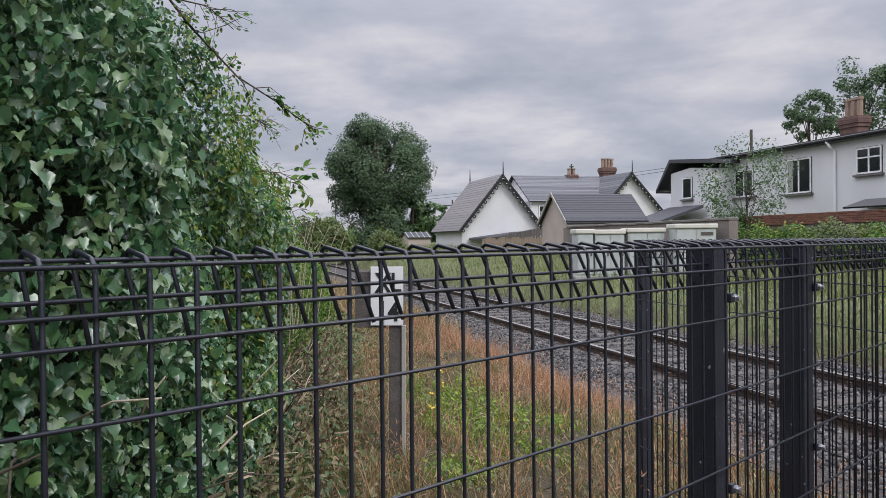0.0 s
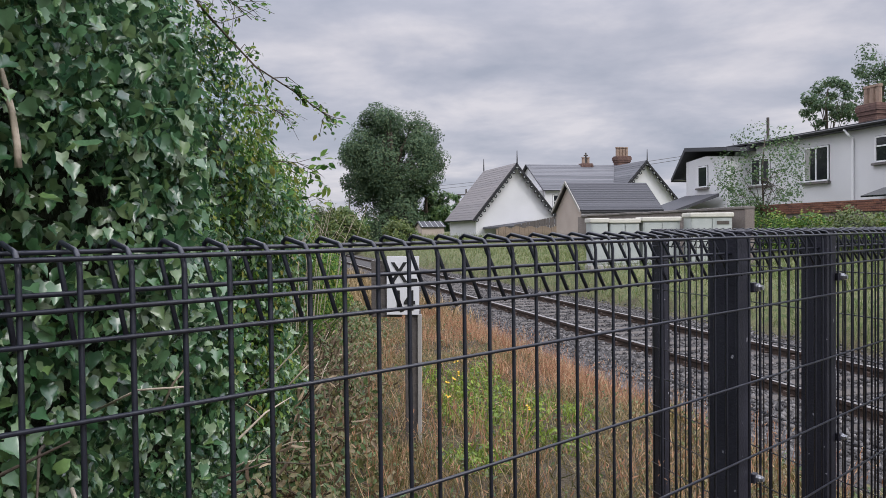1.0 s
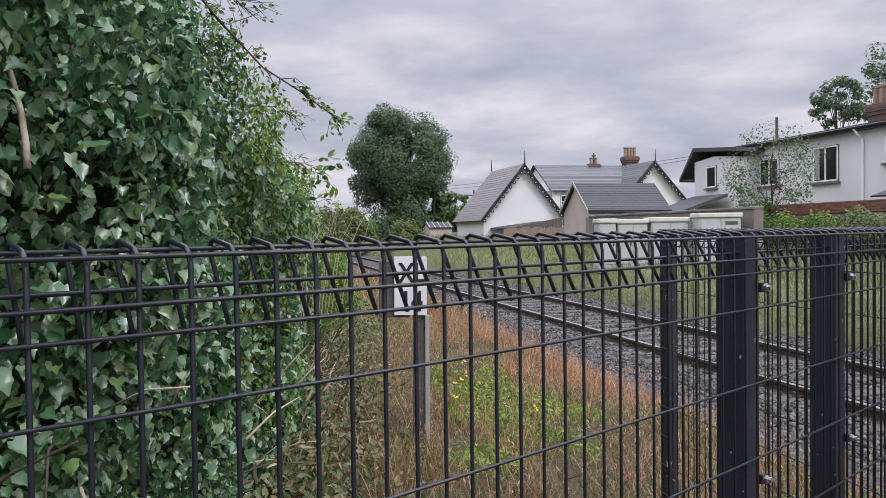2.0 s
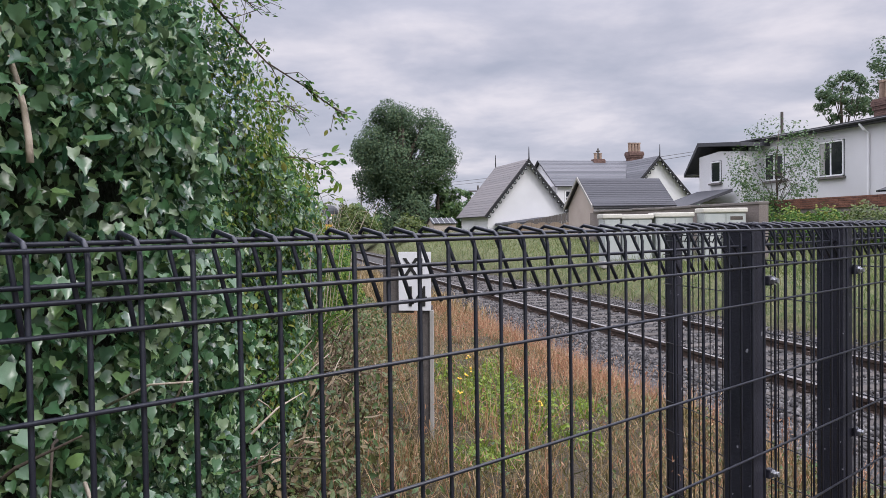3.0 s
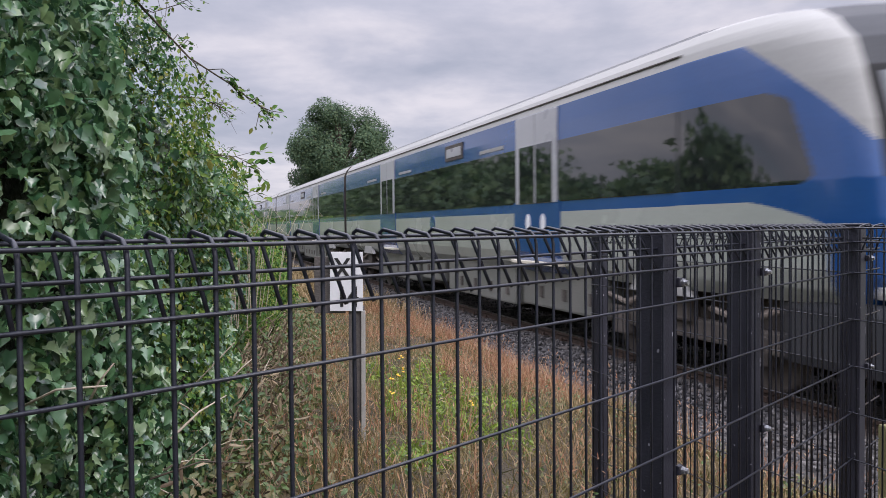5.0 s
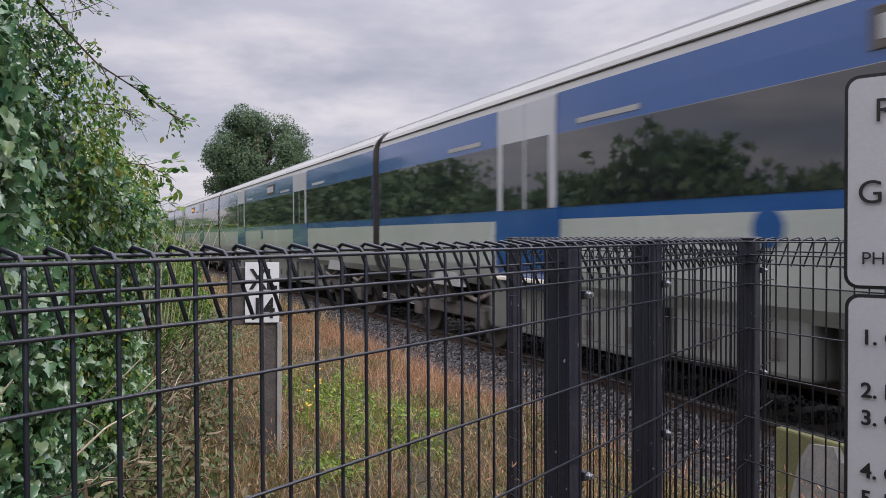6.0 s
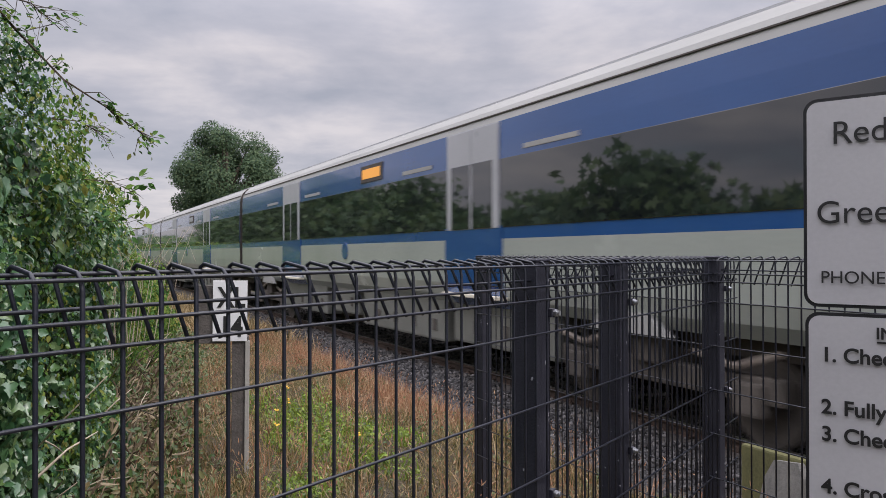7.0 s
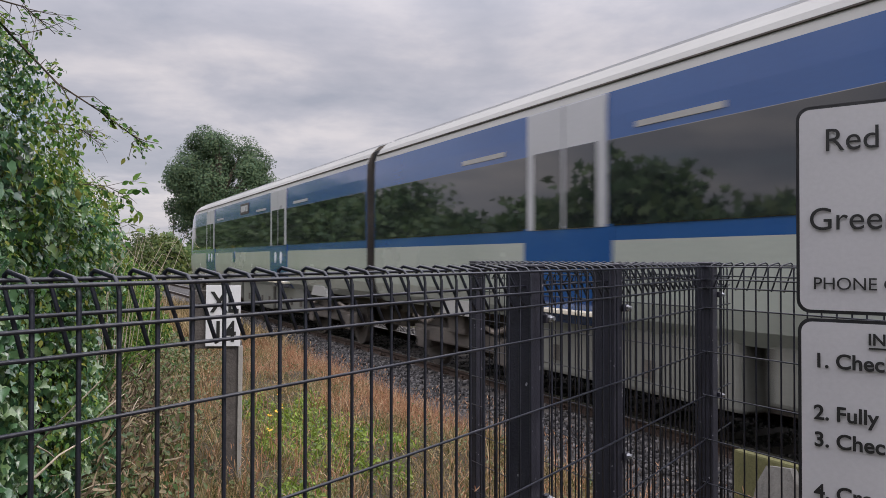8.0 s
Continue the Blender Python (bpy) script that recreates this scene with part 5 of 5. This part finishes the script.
def build_terrace():
    h = empty("terrace_house", on_track(0, 0), "long white rendered two-storey terrace with slate roof", "house")
    x0, x1, y0, y1 = 22.4, 29.5, 8.0, 32.2
    gable_block(h, x0, x1, y0, y1, 0.9, 5.42, 5.72, "y", WHITEWALL)
    roof_slopes(h, x0, x1, y0, y1, 5.42, 5.72, "y", SLATE2, 0.28)
    part("fascia", Shape().box(x0 - 0.27, x0 - 0.01, y0, 30.9, 5.30, 5.385), BLACKPAINT, h, "dark boxed eaves")
    # cross wing at the far end, under its own eaves
    gable_block(h, 21.15, 28.0, 31.0, 34.3, 0.9, 4.90, 5.05, "x", WHITEWALL)
    part("roof", Shape().extrude([(20.9, 30.6, 5.10), (20.9, 34.0, 5.40), (20.9, 35.3, 4.00), (20.9, 35.3, 4.16), (20.9, 34.05, 5.58), (20.9, 30.6, 5.28)], (7.4, 0, 0)), SLATE2, h, "dark overhanging wing roof")
    part("soffit", Shape().box(20.95, 21.4, 34.35, 35.15, 4.05, 4.12), BLACKPAINT, h, "black soffit")
    out = -90
    window_unit(h, pose(x0, 26.8, 3.5, 0, 0, out), 1.40, 1.40, 1, curtain=True)
    window_unit(h, pose(x0, 23.2, 4.0, 0, 0, out), 1.15, 0.95, 1, True)
    window_unit(h, pose(x0, 19.4, 3.6, 0, 0, out), 1.3, 1.3, 1, True)
    window_unit(h, pose(x0, 30.3, 3.55, 0, 0, out), 1.3, 1.2, 1)
    window_unit(h, pose(21.15, 32.85, 3.6, 0, 0, out), 0.8, 1.0, 0)
    g = Shape().tube([(x0 - 0.31, y0, 5.41), (x0 - 0.31, 30.7, 5.41)], 0.055, 8)
    part("gutter", g, BLACKPAINT, h, "dark gutter along the eaves")
    part("downpipe", Shape().tube([(x0 - 0.30, 25.0, 5.36), (x0 - 0.22, 24.85, 5.12), (x0 - 0.07, 24.8, 5.0), (x0 - 0.07, 24.8, 1.0)], 0.045, 8), UPVC, h, "pale grey downpipe")
    chimney(h, 25.95, 27.7, 5.5, 6.85, 0.55, 1.0, 3, tall=0.72, fat=0.125, along=True)
    part("flue_pole", Shape().tube([(23.6, 31.4, 5.5), (23.6, 31.4, 6.75)], 0.07, 6), UNDER, h, "thin dark pole")
    part("porch_roof", Shape().extrude([(22.39, 20.2, 3.0), (21.4, 20.2, 2.72), (21.4, 20.2, 2.78), (22.39, 20.2, 3.08)], (0, 3.2, 0)), GLASS, h, "glazed lean-to roof")
    part("side_roof", Shape().extrude([(20.9, 31.2, 3.1), (17.6, 32.2, 1.9), (17.6, 32.2, 2.0), (20.9, 31.2, 3.25)], (0.2, 3.2, 0)), SLATE2, h, "grey lean-to roof")


build_terrace()


def build_walls():
    w = empty("boundary_wall", on_track(0, 0), "grey-brown block boundary wall", "wall", kind="structure")
    part("wall_face", Shape().box(13.9, 14.2, 19.5, 31.0, 0.4, 2.22), STONEWALL, w)
    cop = Shape().box(13.86, 14.24, -0.29, 0.29, 2.22, 2.30, bevel=0.02).mesh("coping_stone", COPING)
    for i in range(19):
        part("coping_stone", cop, None, w, m=pose(0, 19.8 + 0.585 * i, random.uniform(-0.012, 0.012)))
    b = empty("brick_wall", on_track(0, 0), "orange-red brick garden wall", "wall", kind="structure")
    part("core", Shape().box(19.03, 19.2, 12.0, 26.2, 0.5, 2.5), STONEWALL, b)
    brick = Shape().box(-0.05, 0.05, -0.107, 0.107, -0.0325, 0.0325, bevel=0.006).mesh("brick", BRICK)
    for j in range(5):
        for i in range(56):
            part("brick", brick, None, b, m=pose(19.02 + random.uniform(-0.004, 0.004), 13.6 + i * 0.225 + (j % 2) * 0.112, 2.50 - 0.075 * j))
    f = empty("garden_fence", on_track(0, 0), "weathered wavy-topped timber fence", "fence")
    board_mesh = Shape().box(-0.055, 0.055, -0.012, 0.012, 0, 0.75, bevel=0.004).mesh("fence_board", PALE_WOOD)
    for i in range(34):
        part("fence_board", board_mesh, None, f, m=pose(11.8 + 0.118 * i, 35.6, 1.02 + 0.10 * abs(math.sin(i * 0.55)), 0, random.uniform(-1, 1), 0))
    part("fence_rail", Shape().box(11.75, 15.75, 35.62, 35.66, 1.4, 1.47), PALE_WOOD, f)
    d = empty("close_board_fence", on_track(0, 0), "dark upright boarded fence beside the gable", "fence")
    dark_board = Shape().box(-0.07, 0.07, -0.015, 0.015, 0, 1.0, bevel=0.004).mesh("fence_board", WOOD)
    for i in range(22):
        part("fence_board", dark_board, None, d, m=pose(15.2 + 0.15 * i, 42.6 - 0.02 * i, 1.0 + 0.028 * i, 0, random.uniform(-1, 1), 0))


build_walls()


def build_cabinets():
    specs = [(9.78, 20.9, 0.50, 1.42), (10.32, 20.8, 0.88, 1.40), (11.28, 20.6, 1.10, 1.44), (12.40, 19.9, 1.22, 1.54)]
    for p, s, w, h in specs:
        c = empty("relay_cabinet", on_track(p, s, 0.60, -10), "pale grey steel trackside cabinet with off-white lid", "cabinet", "trackside cabinets in a row")
        part("body", Shape().box(0, w, 0, 0.55, 0.0, h - 0.13, bevel=0.015), CABINET, c)
        part("lid", Shape().box(-0.04, w + 0.04, -0.05, 0.60, h - 0.13, h, bevel=0.03), CABTOP, c, "off-white overhanging lid")
        part("plinth", Shape().box(-0.03, w + 0.03, -0.03, 0.58, -0.15, 0.05, bevel=0.01), CONCRETE, c, "concrete plinth")
        for k in range(2 if w > 0.7 else 1):
            dw = w / (2 if w > 0.7 else 1)
            d = part("door", Shape().box(k * dw + 0.03, (k + 1) * dw - 0.02, -0.02, 0.0, 0.10, h - 0.17, bevel=0.006), CABINET, c)
            part("handle", Shape().box((k + 0.85) * dw - 0.02, (k + 0.85) * dw + 0.02, -0.05, -0.02, h * 0.45, h * 0.45 + 0.14, bevel=0.005), UNDER, d, "dark handle")
        if w > 1.1:
            part("vent", Shape().box(w * 0.62, w * 0.92, -0.028, -0.018, h - 0.34, h - 0.24), UNDER, c, "dark louvre vent")


build_cabinets()


def build_distant_poles():
    for x, y, h in ((-13.0, 95.0, 7.2), (0.8, 63.5, 3.6)):
        z = float(ground_z(x, y))
        u = empty("utility_pole", pose(x, y, z), "thin grey wooden utility pole", "pole")
        part("shaft", Shape().tube([(0, 0, 0), (0, 0, h)], 0.10, 8, 0, 0.07), WOOD, u)
        part("crossarm", Shape().box(-0.7, 0.7, -0.05, 0.05, h - 0.5, h - 0.4), WOOD, u)
    for z0 in (5.6, 5.95):
        w = Shape().tube([(-13, 95, z0 + 1.6), (-3, 92, z0 + 0.9), (12, 70, z0 + 1.0), (21.0, 34, 6.3)], 0.018, 4)
        thing("overhead_wire", w, UNDER, None, "thin dark overhead wire", "wire")


build_distant_poles()


# ---- train: local x across, y backwards along it, z up; its nose at y = 0 ----
CAR = 21.84
DOOR_AT = (6.40, 15.85)
SIDE = [(1.18, 0.98), (1.30, 1.12), (1.355, 1.30), (1.37, 1.55), (1.37, 1.92), (1.37, 2.09), (1.37, 2.96), (1.369, 3.20), (1.358, 3.46), (1.325, 3.56), (1.27, 3.66), (1.14, 3.79), (0.88, 3.89), (0.45, 3.945), (0.0, 3.96)]


def side_slot(z):
    return 0 if z < 1.92 else 1 if z < 3.46 else 2


def car_body(y0, y1):
    sh = Shape()
    prof = [(-x, z) for x, z in SIDE] + [(x, z) for x, z in SIDE[-2::-1]]
    k = len(prof)
    ys = np.linspace(y0, y1, 4)
    sh.v = [(x, y, z) for y in ys for x, z in prof]
    for j in range(3):
        for i in range(k):
            a, b = i, (i + 1) % k
            sh.f.append((j * k + a, j * k + b, (j + 1) * k + b, (j + 1) * k + a))
            zc = (prof[a][1] + prof[b][1]) / 2
            sh.m.append(3 if b == 0 else side_slot(zc))
    for j in (0, 3):
        sh.f.append(tuple(j * k + i for i in range(k)))
        sh.m.append(3)
    return sh


def bogie(parent, y):
    b = part("bogie", Shape().box(-1.12, -0.98, y - 1.6, y + 1.6, 0.42, 0.66, bevel=0.03).box(0.98, 1.12, y - 1.6, y + 1.6, 0.42, 0.66, bevel=0.03).box(-1.0, 1.0, y - 0.3, y + 0.3, 0.45, 0.80, bevel=0.03)
             .box(-1.2, -1.05, y - 0.25, y + 0.25, 0.62, 0.98, bevel=0.03).box(-1.18, -1.05, y - 1.42, y - 1.08, 0.30, 0.60, bevel=0.03).box(-1.18, -1.05, y + 1.08, y + 1.42, 0.30, 0.60, bevel=0.03), UNDER, parent, "grimy bogie frame")
    for dy in (-1.25, 1.25):
        for sx in (-0.835, 0.835):
            w = Shape().disc((sx, y + dy, 0.42), (1, 0, 0), 0.42, 0.13, 24).disc((sx * 1.09, y + dy, 0.42), (1, 0, 0), 0.12, 0.14, 12)
            part("wheel", w, UNDER, b, "dark steel wheel")


def car_details(car, y0, lead, tail, lit=False, marked=()):
    """Doors, glass, equipment of one car on both sides; lead or tail: a cab takes that end."""
    a = y0 + (2.70 if lead else 0.24)
    e = y0 + CAR - (2.70 if tail else 0.24)
    d1, d2 = y0 + DOOR_AT[0], y0 + DOOR_AT[1]
    hw = 0.73
    for sx in (-1, 1):
        X = 1.37 * sx
        for g0, g1 in ((a, d1 - hw - 0.04), (d1 + hw + 0.04, d2 - hw - 0.04), (d2 + hw + 0.04, e)):
            part("window_band", Shape().box(X - 0.012, X + 0.012, g0, g1, 2.07, 2.96, bevel=0.006), TGLASS, car, "dark tinted window band")
        for g0 in (d1 - 2.5, d1 + 1.3, d2 - 2.35, d2 + 1.3):
            if lead and g0 < d1 or tail and g0 > d2:
                continue
            part("notice_strip", Shape().box(X - 0.009, X + 0.004, g0, g0 + 1.15, 3.03, 3.09), SILVER, car, "white lettered strip")
        for d in (d1, d2):
            dr = part("door", Shape().box(X - 0.022, X + 0.022, d - hw - 0.02, d - 0.008, 2.06, 3.45, bevel=0.010).box(X - 0.022, X + 0.022, d + 0.008, d + hw + 0.02, 2.06, 3.45, bevel=0.010), DOORGREY, car, "silver double sliding door")
            part("door_pane", Shape().box(X - 0.028, X + 0.028, d - hw + 0.13, d - 0.032, 2.065, 2.97, bevel=0.008).box(X - 0.028, X + 0.028, d + 0.032, d + hw - 0.13, 2.065, 2.97, bevel=0.008), TGLASS, car, "dark door glass")
            part("door_foot", Shape().extrude([(sx * (x + 0.014), d - hw - 0.10, z) for x, z in SIDE[0:6]] + [(sx * 1.2, d - hw - 0.10, 2.06), (sx * 1.1, d - hw - 0.10, 1.0)], (0, 2 * hw + 0.20, 0)), BLUE, car, "blue lower door panel")
        for k in marked:
            for dy in (-0.27, 0.27):
                oval = [(X - 0.02 * sx, (d1, d2)[k] + dy + 0.085 * math.cos(2 * math.pi * q / 16), 1.75 + 0.15 * math.sin(2 * math.pi * q / 16)) for q in range(16)]
                part("door_mark", Shape().extrude(oval, (0.042 * sx, 0, 0)), UPVC, car, "white oval mark on the door foot")
        panel = part("destination_display", Shape().box(X - 0.016, X + 0.016, d1 + 3.36, d1 + 4.46, 3.05, 3.37, bevel=0.012), UNDER, car, "dark framed display panel")
        # Unlit faces get pale grey in place of the sky's reflection.
        part("display_face", Shape().box(X - 0.021, X + 0.021, d1 + 3.46, d1 + 4.36, 3.12, 3.30, bevel=0.004), SIDEDISPLAY if lit else DOORGREY, panel, "amber lit display" if lit else "blank display with its reflection painted pale")
        part("rain_strip", Shape().box(sx * 1.325 - 0.018, sx * 1.325 + 0.018, a, e, 3.562, 3.578), UNDER, car, "black rain strip")
        part("waist_badge", Shape().disc((X, y0 + 11.8, 1.78), (1, 0, 0), 0.17, 0.03, 14), BLUE, car, "round blue badge")
        for u0, u1, zb in ((y0 + 4.6, y0 + 7.3, 0.42), (y0 + 7.6, y0 + 11.2, 0.36), (y0 + 11.5, y0 + 13.2, 0.50), (y0 + 13.5, y0 + 17.2, 0.38)):
            part("equipment_case", Shape().box(sx * 1.02 - 0.18, sx * 1.02 + 0.18, u0, u1, zb, 1.04, bevel=0.04), SKIRT, car, "grey-green equipment case")
            for k in range(int((u1 - u0) / 0.8)):
                part("case_hinge", Shape().box(sx * 1.21 - 0.012, sx * 1.21 + 0.012, u0 + 0.3 + 0.8 * k, u0 + 0.42 + 0.8 * k, zb + 0.16, zb + 0.34), UNDER, car)
        for d in (d1, d2):
            part("step_board", Shape().box(sx * 1.36 - 0.07, sx * 1.36 + 0.07, d - 0.85, d + 0.85, 1.11, 1.16, bevel=0.01), STEPPALE, car, "pale step board below the door")
        for c in (3.15, 18.5):
            q = [(sx * 1.24, y0 + c - 0.60, 0.92), (sx * 1.24, y0 + c + 0.60, 0.92), (sx * 1.24, y0 + c + 0.42, 1.13), (sx * 1.24, y0 + c - 0.30, 1.13)]
            part("air_spring_cover", Shape().extrude(q, (sx * 0.09, 0, 0)), SILVER, car, "white cover over the bogie")
        for c in (1.9, 4.1, CAR - 1.9, CAR - 4.1):
            part("brake_pipe", Shape().tube([(sx * 1.13, y0 + c - 0.5, 0.88), (sx * 1.15, y0 + c, 0.72), (sx * 1.13, y0 + c + 0.5, 0.80)], 0.035, 6), STEEL, car, "pale pipework")
    part("floor_frame", Shape().box(-0.9, 0.9, y0 + 0.35, y0 + CAR - 0.35, 0.78, 1.0).box(-0.8, 0.8, y0 + 4.7, y0 + CAR - 4.7, 0.36, 0.8).box(-0.55, 0.55, y0 + 0.25, y0 + 4.7, 0.45, 0.78).box(-0.55, 0.55, y0 + CAR - 4.7, y0 + CAR - 0.25, 0.45, 0.78), UNDER, car)
    for r0, r1, h in ((d1 - 0.8, d1 + 1.0, 0.05), (d1 + 1.3, d1 + 2.6, 0.07), (d2 - 0.7, d2 + 0.1, 0.05), (d2 + 0.4, d2 + 2.3, 0.07), (y0 + CAR - 0.9, y0 + CAR - 0.3, 0.04)):
        part("roof_unit", Shape().box(-0.62, 0.62, r0, r1, 3.85, 3.935 + h, bevel=0.04), UNDER, car, "dark roof-mounted unit")
    for x in (-1.0, -0.86, 0.86, 1.0):
        part("roof_rib", Shape().box(x - 0.014, x + 0.014, a, e, 3.83 if abs(x) > 0.95 else 3.87, 3.865 if abs(x) > 0.95 else 3.905), DOORGREY, car)
    bogie(car, y0 + 3.0)
    bogie(car, y0 + CAR - 3.0)


def cab_nose(car, y, back):
    """Raked cab front at y; back: +1 when the car lies towards +y."""
    zs = np.concatenate([np.linspace(0.98, 2.1, 72), np.linspace(2.115, 3.96, 150)])
    L = 2.75
    body = Shape()
    rows = []
    for z in zs:
        half = np.interp(z, [q[1] for q in SIDE], [q[0] for q in SIDE])
        y0 = np.interp(z, [0.98, 1.25, 1.75, 2.1, 2.6, 3.05, 3.35, 3.6, 3.78, 3.90, 3.96], [0.42, 0.28, 0.24, 0.27, 0.38, 0.54, 0.70, 1.00, 1.36, 1.85, 2.45])
        front_half = half * np.interp(z, [0.98, 2.1, 3.0, 3.5, 3.96], [0.76, 0.78, 0.73, 0.66, 0.56])
        pts = []
        for t in np.linspace(0, 1, 128):             # side, swept round the corner to the front
            yy = L + (y0 - L) * t
            k = (yy - y0) / (L - y0)
            w = front_half + (half - front_half) * math.sqrt(max(0.0, 1 - (1 - k) ** 2))
            pts.append((-w, yy))
        n = 24
        for i in range(1, n):
            u = -1 + 2 * i / n
            pts.append((u * front_half, y0 - 0.40 * (1 - u * u)))
        rows.append(pts + [(-a, b) for a, b in pts[127::-1]])
    k = len(rows[0])
    for z, r in zip(zs, rows):
        body.v += [(a, y + back * b, float(z)) for a, b in r]
    glass = Shape(); glass.v = []
    for j in range(len(zs) - 1):
        zc = (zs[j] + zs[j + 1]) / 2
        for i in range(k - 1):
            q = (j * k + i, j * k + i + 1, (j + 1) * k + i + 1, (j + 1) * k + i)
            xc = sum(body.v[t][0] for t in q) / 4
            yc = sum(rows[t // k][t % k][1] for t in q) / 4
            ahead = 127 <= i + 0.5 <= k - 128
            wide = np.interp(zc, [2.1, 3.0, 3.2], [1.07, 1.0, 0.95])
            if ahead and 2.10 < zc < 3.08:
                slot = 4 if 0.07 < abs(xc) < wide - 0.07 and 2.17 < zc < 3.02 else 7
            elif ahead and zc < 1.22:
                slot = 5
            elif ahead and zc < 2.12 and abs(xc) < 0.72 + 0.26 * (zc - 1.22) / 0.88:
                slot = 6
            elif ahead and zc >= 2.12:
                slot = 5
            elif zc > 3.46:
                slot = 2
            elif zc >= 2.05 and yc < 0.13 + 1.55 * (max(0.0, zc - 2.1) / 1.33) ** 1.35:
                slot = 2
            elif 2.07 < zc < 2.96 and yc > 0.80 + 0.42 * (zc - 2.07) + 0.25 * max(0.0, (zc - 2.82) / 0.14) ** 2 + 0.2 * max(0.0, (2.17 - zc) / 0.1) ** 2:
                slot = 8
            elif zc < 1.92 and yc > 0.70 + 0.85 * max(0.0, (zc - 1.65) / 0.27) ** 1.8:
                slot = 0
            else:
                slot = 1
            body.f.append(q); body.m.append(slot)
    nose = part("cab_front", body, [BAND, BLUE, SILVER, UNDER, SCREEN, CABGREY, YELLOW, RUBBER, TGLASS], car, "raked cab front, yellow below a dark windscreen", smooth=True)
    f = lambda b: y + back * b
    for sx in (-1, 1):
        part("headlight", Shape().disc((sx * 0.86, f(0.06), 1.62), (0, 1, 0), 0.11, 0.08, 16), HEADLAMP if back > 0 else TAILLAMP, nose, "lit lamp")
        part("wiper", Shape().tube([(sx * 0.5 + 0.30, f(-0.13), 2.12), (sx * 0.5 + 0.08, f(-0.11), 2.36), (sx * 0.5 - 0.18, f(-0.05), 2.62)], 0.018, 5), UNDER, nose, "black windscreen wiper")
    part("marker_light", Shape().disc((0, f(0.42), 3.34), (0, back * -0.8, 0.5), 0.085, 0.12, 14), CABLAMP, nose, "round roof lamp")
    part("destination_bar", Shape().box(0.12, 0.42, min(f(0.12), f(0.17)), max(f(0.12), f(0.17)), 2.945, 2.985), AMBER, nose, "amber display bar")
    part("fleet_mark", Shape().box(0.42, 0.70, min(f(-0.04), f(0.03)), max(f(-0.04), f(0.03)), 1.84, 1.90), UNDER, nose, "small dark mark")
    part("bumper", Shape().box(-1.05, 1.05, min(f(-0.22), f(0.4)), max(f(-0.22), f(0.4)), 1.06, 1.18, bevel=0.05), SILVER, nose, "pale bumper beam")
    part("valance", Shape().box(-1.12, 1.12, min(f(-0.05), f(1.4)), max(f(-0.05), f(1.4)), 0.38, 1.02, bevel=0.10), CABGREY, nose, "dark front valance")
    part("coupler", Shape().box(-0.22, 0.22, min(f(-0.5), f(0.2)), max(f(-0.5), f(0.2)), 0.72, 1.0, bevel=0.05), UNDER, nose, "dark coupler head")


HEADLAMP = glow_mat("warm_headlight", (1.0, 0.62, 0.25), 6.0)
TAILLAMP = glow_mat("red_tail_light", (0.8, 0.03, 0.02), 1.5)
CABLAMP = glow_mat("pale_roof_lamp", (0.8, 0.82, 0.9), 0.35)
SIDEDISPLAY = glow_mat("amber_side_display", (0.75, 0.33, 0.06), 0.45)
AMBER = glow_mat("amber_display", (1.0, 0.32, 0.04), 2.0)


def build_train():
    train = empty("passenger_train", on_track(MID, 40), "six-car blue and silver diesel passenger train", "train")
    for i in range(6):
        y0 = i * CAR
        lead, tail = i == 0, i == 5
        b0, b1 = y0 + (2.75 if lead else 0.19), y0 + CAR - (2.75 if tail else 0.19)
        car = part("car", car_body(b0, b1), [BAND, BLUE, SILVER, UNDER], train, "blue passenger car with pale lower band", smooth=False)
        car_details(car, y0, lead, tail, i == 3, (0,) if lead else (0, 1) if tail else ())
        if lead:
            cab_nose(car, y0, 1)
        if tail:
            cab_nose(car, y0 + CAR, -1)
        if i:
            g = Shape()
            for k in range(5):
                yy = y0 - 0.19 + 0.38 * (k + 0.5) / 5
                g.box(-1.24, 1.24, yy - 0.033, yy + 0.033, 1.0, 3.70, bevel=0.02)
            part("gangway", g, RUBBER, train, "black ribbed gangway between cars")
    return train


passenger_train = build_train()


def motions():
    # steady run past the viewpoint
    s0, v = 4.74 + 5 * 33.47, 33.47
    rows = []
    for t in (0.0, 2.0, 4.0, 5.2, 6.2, 7.1, 8.0):
        rows.append((t, on_track(MID, s0 - v * t - 0.05 * max(0.0, t - 5.2) ** 1.8, 0.0)))
    walk(passenger_train, rows)


motions()
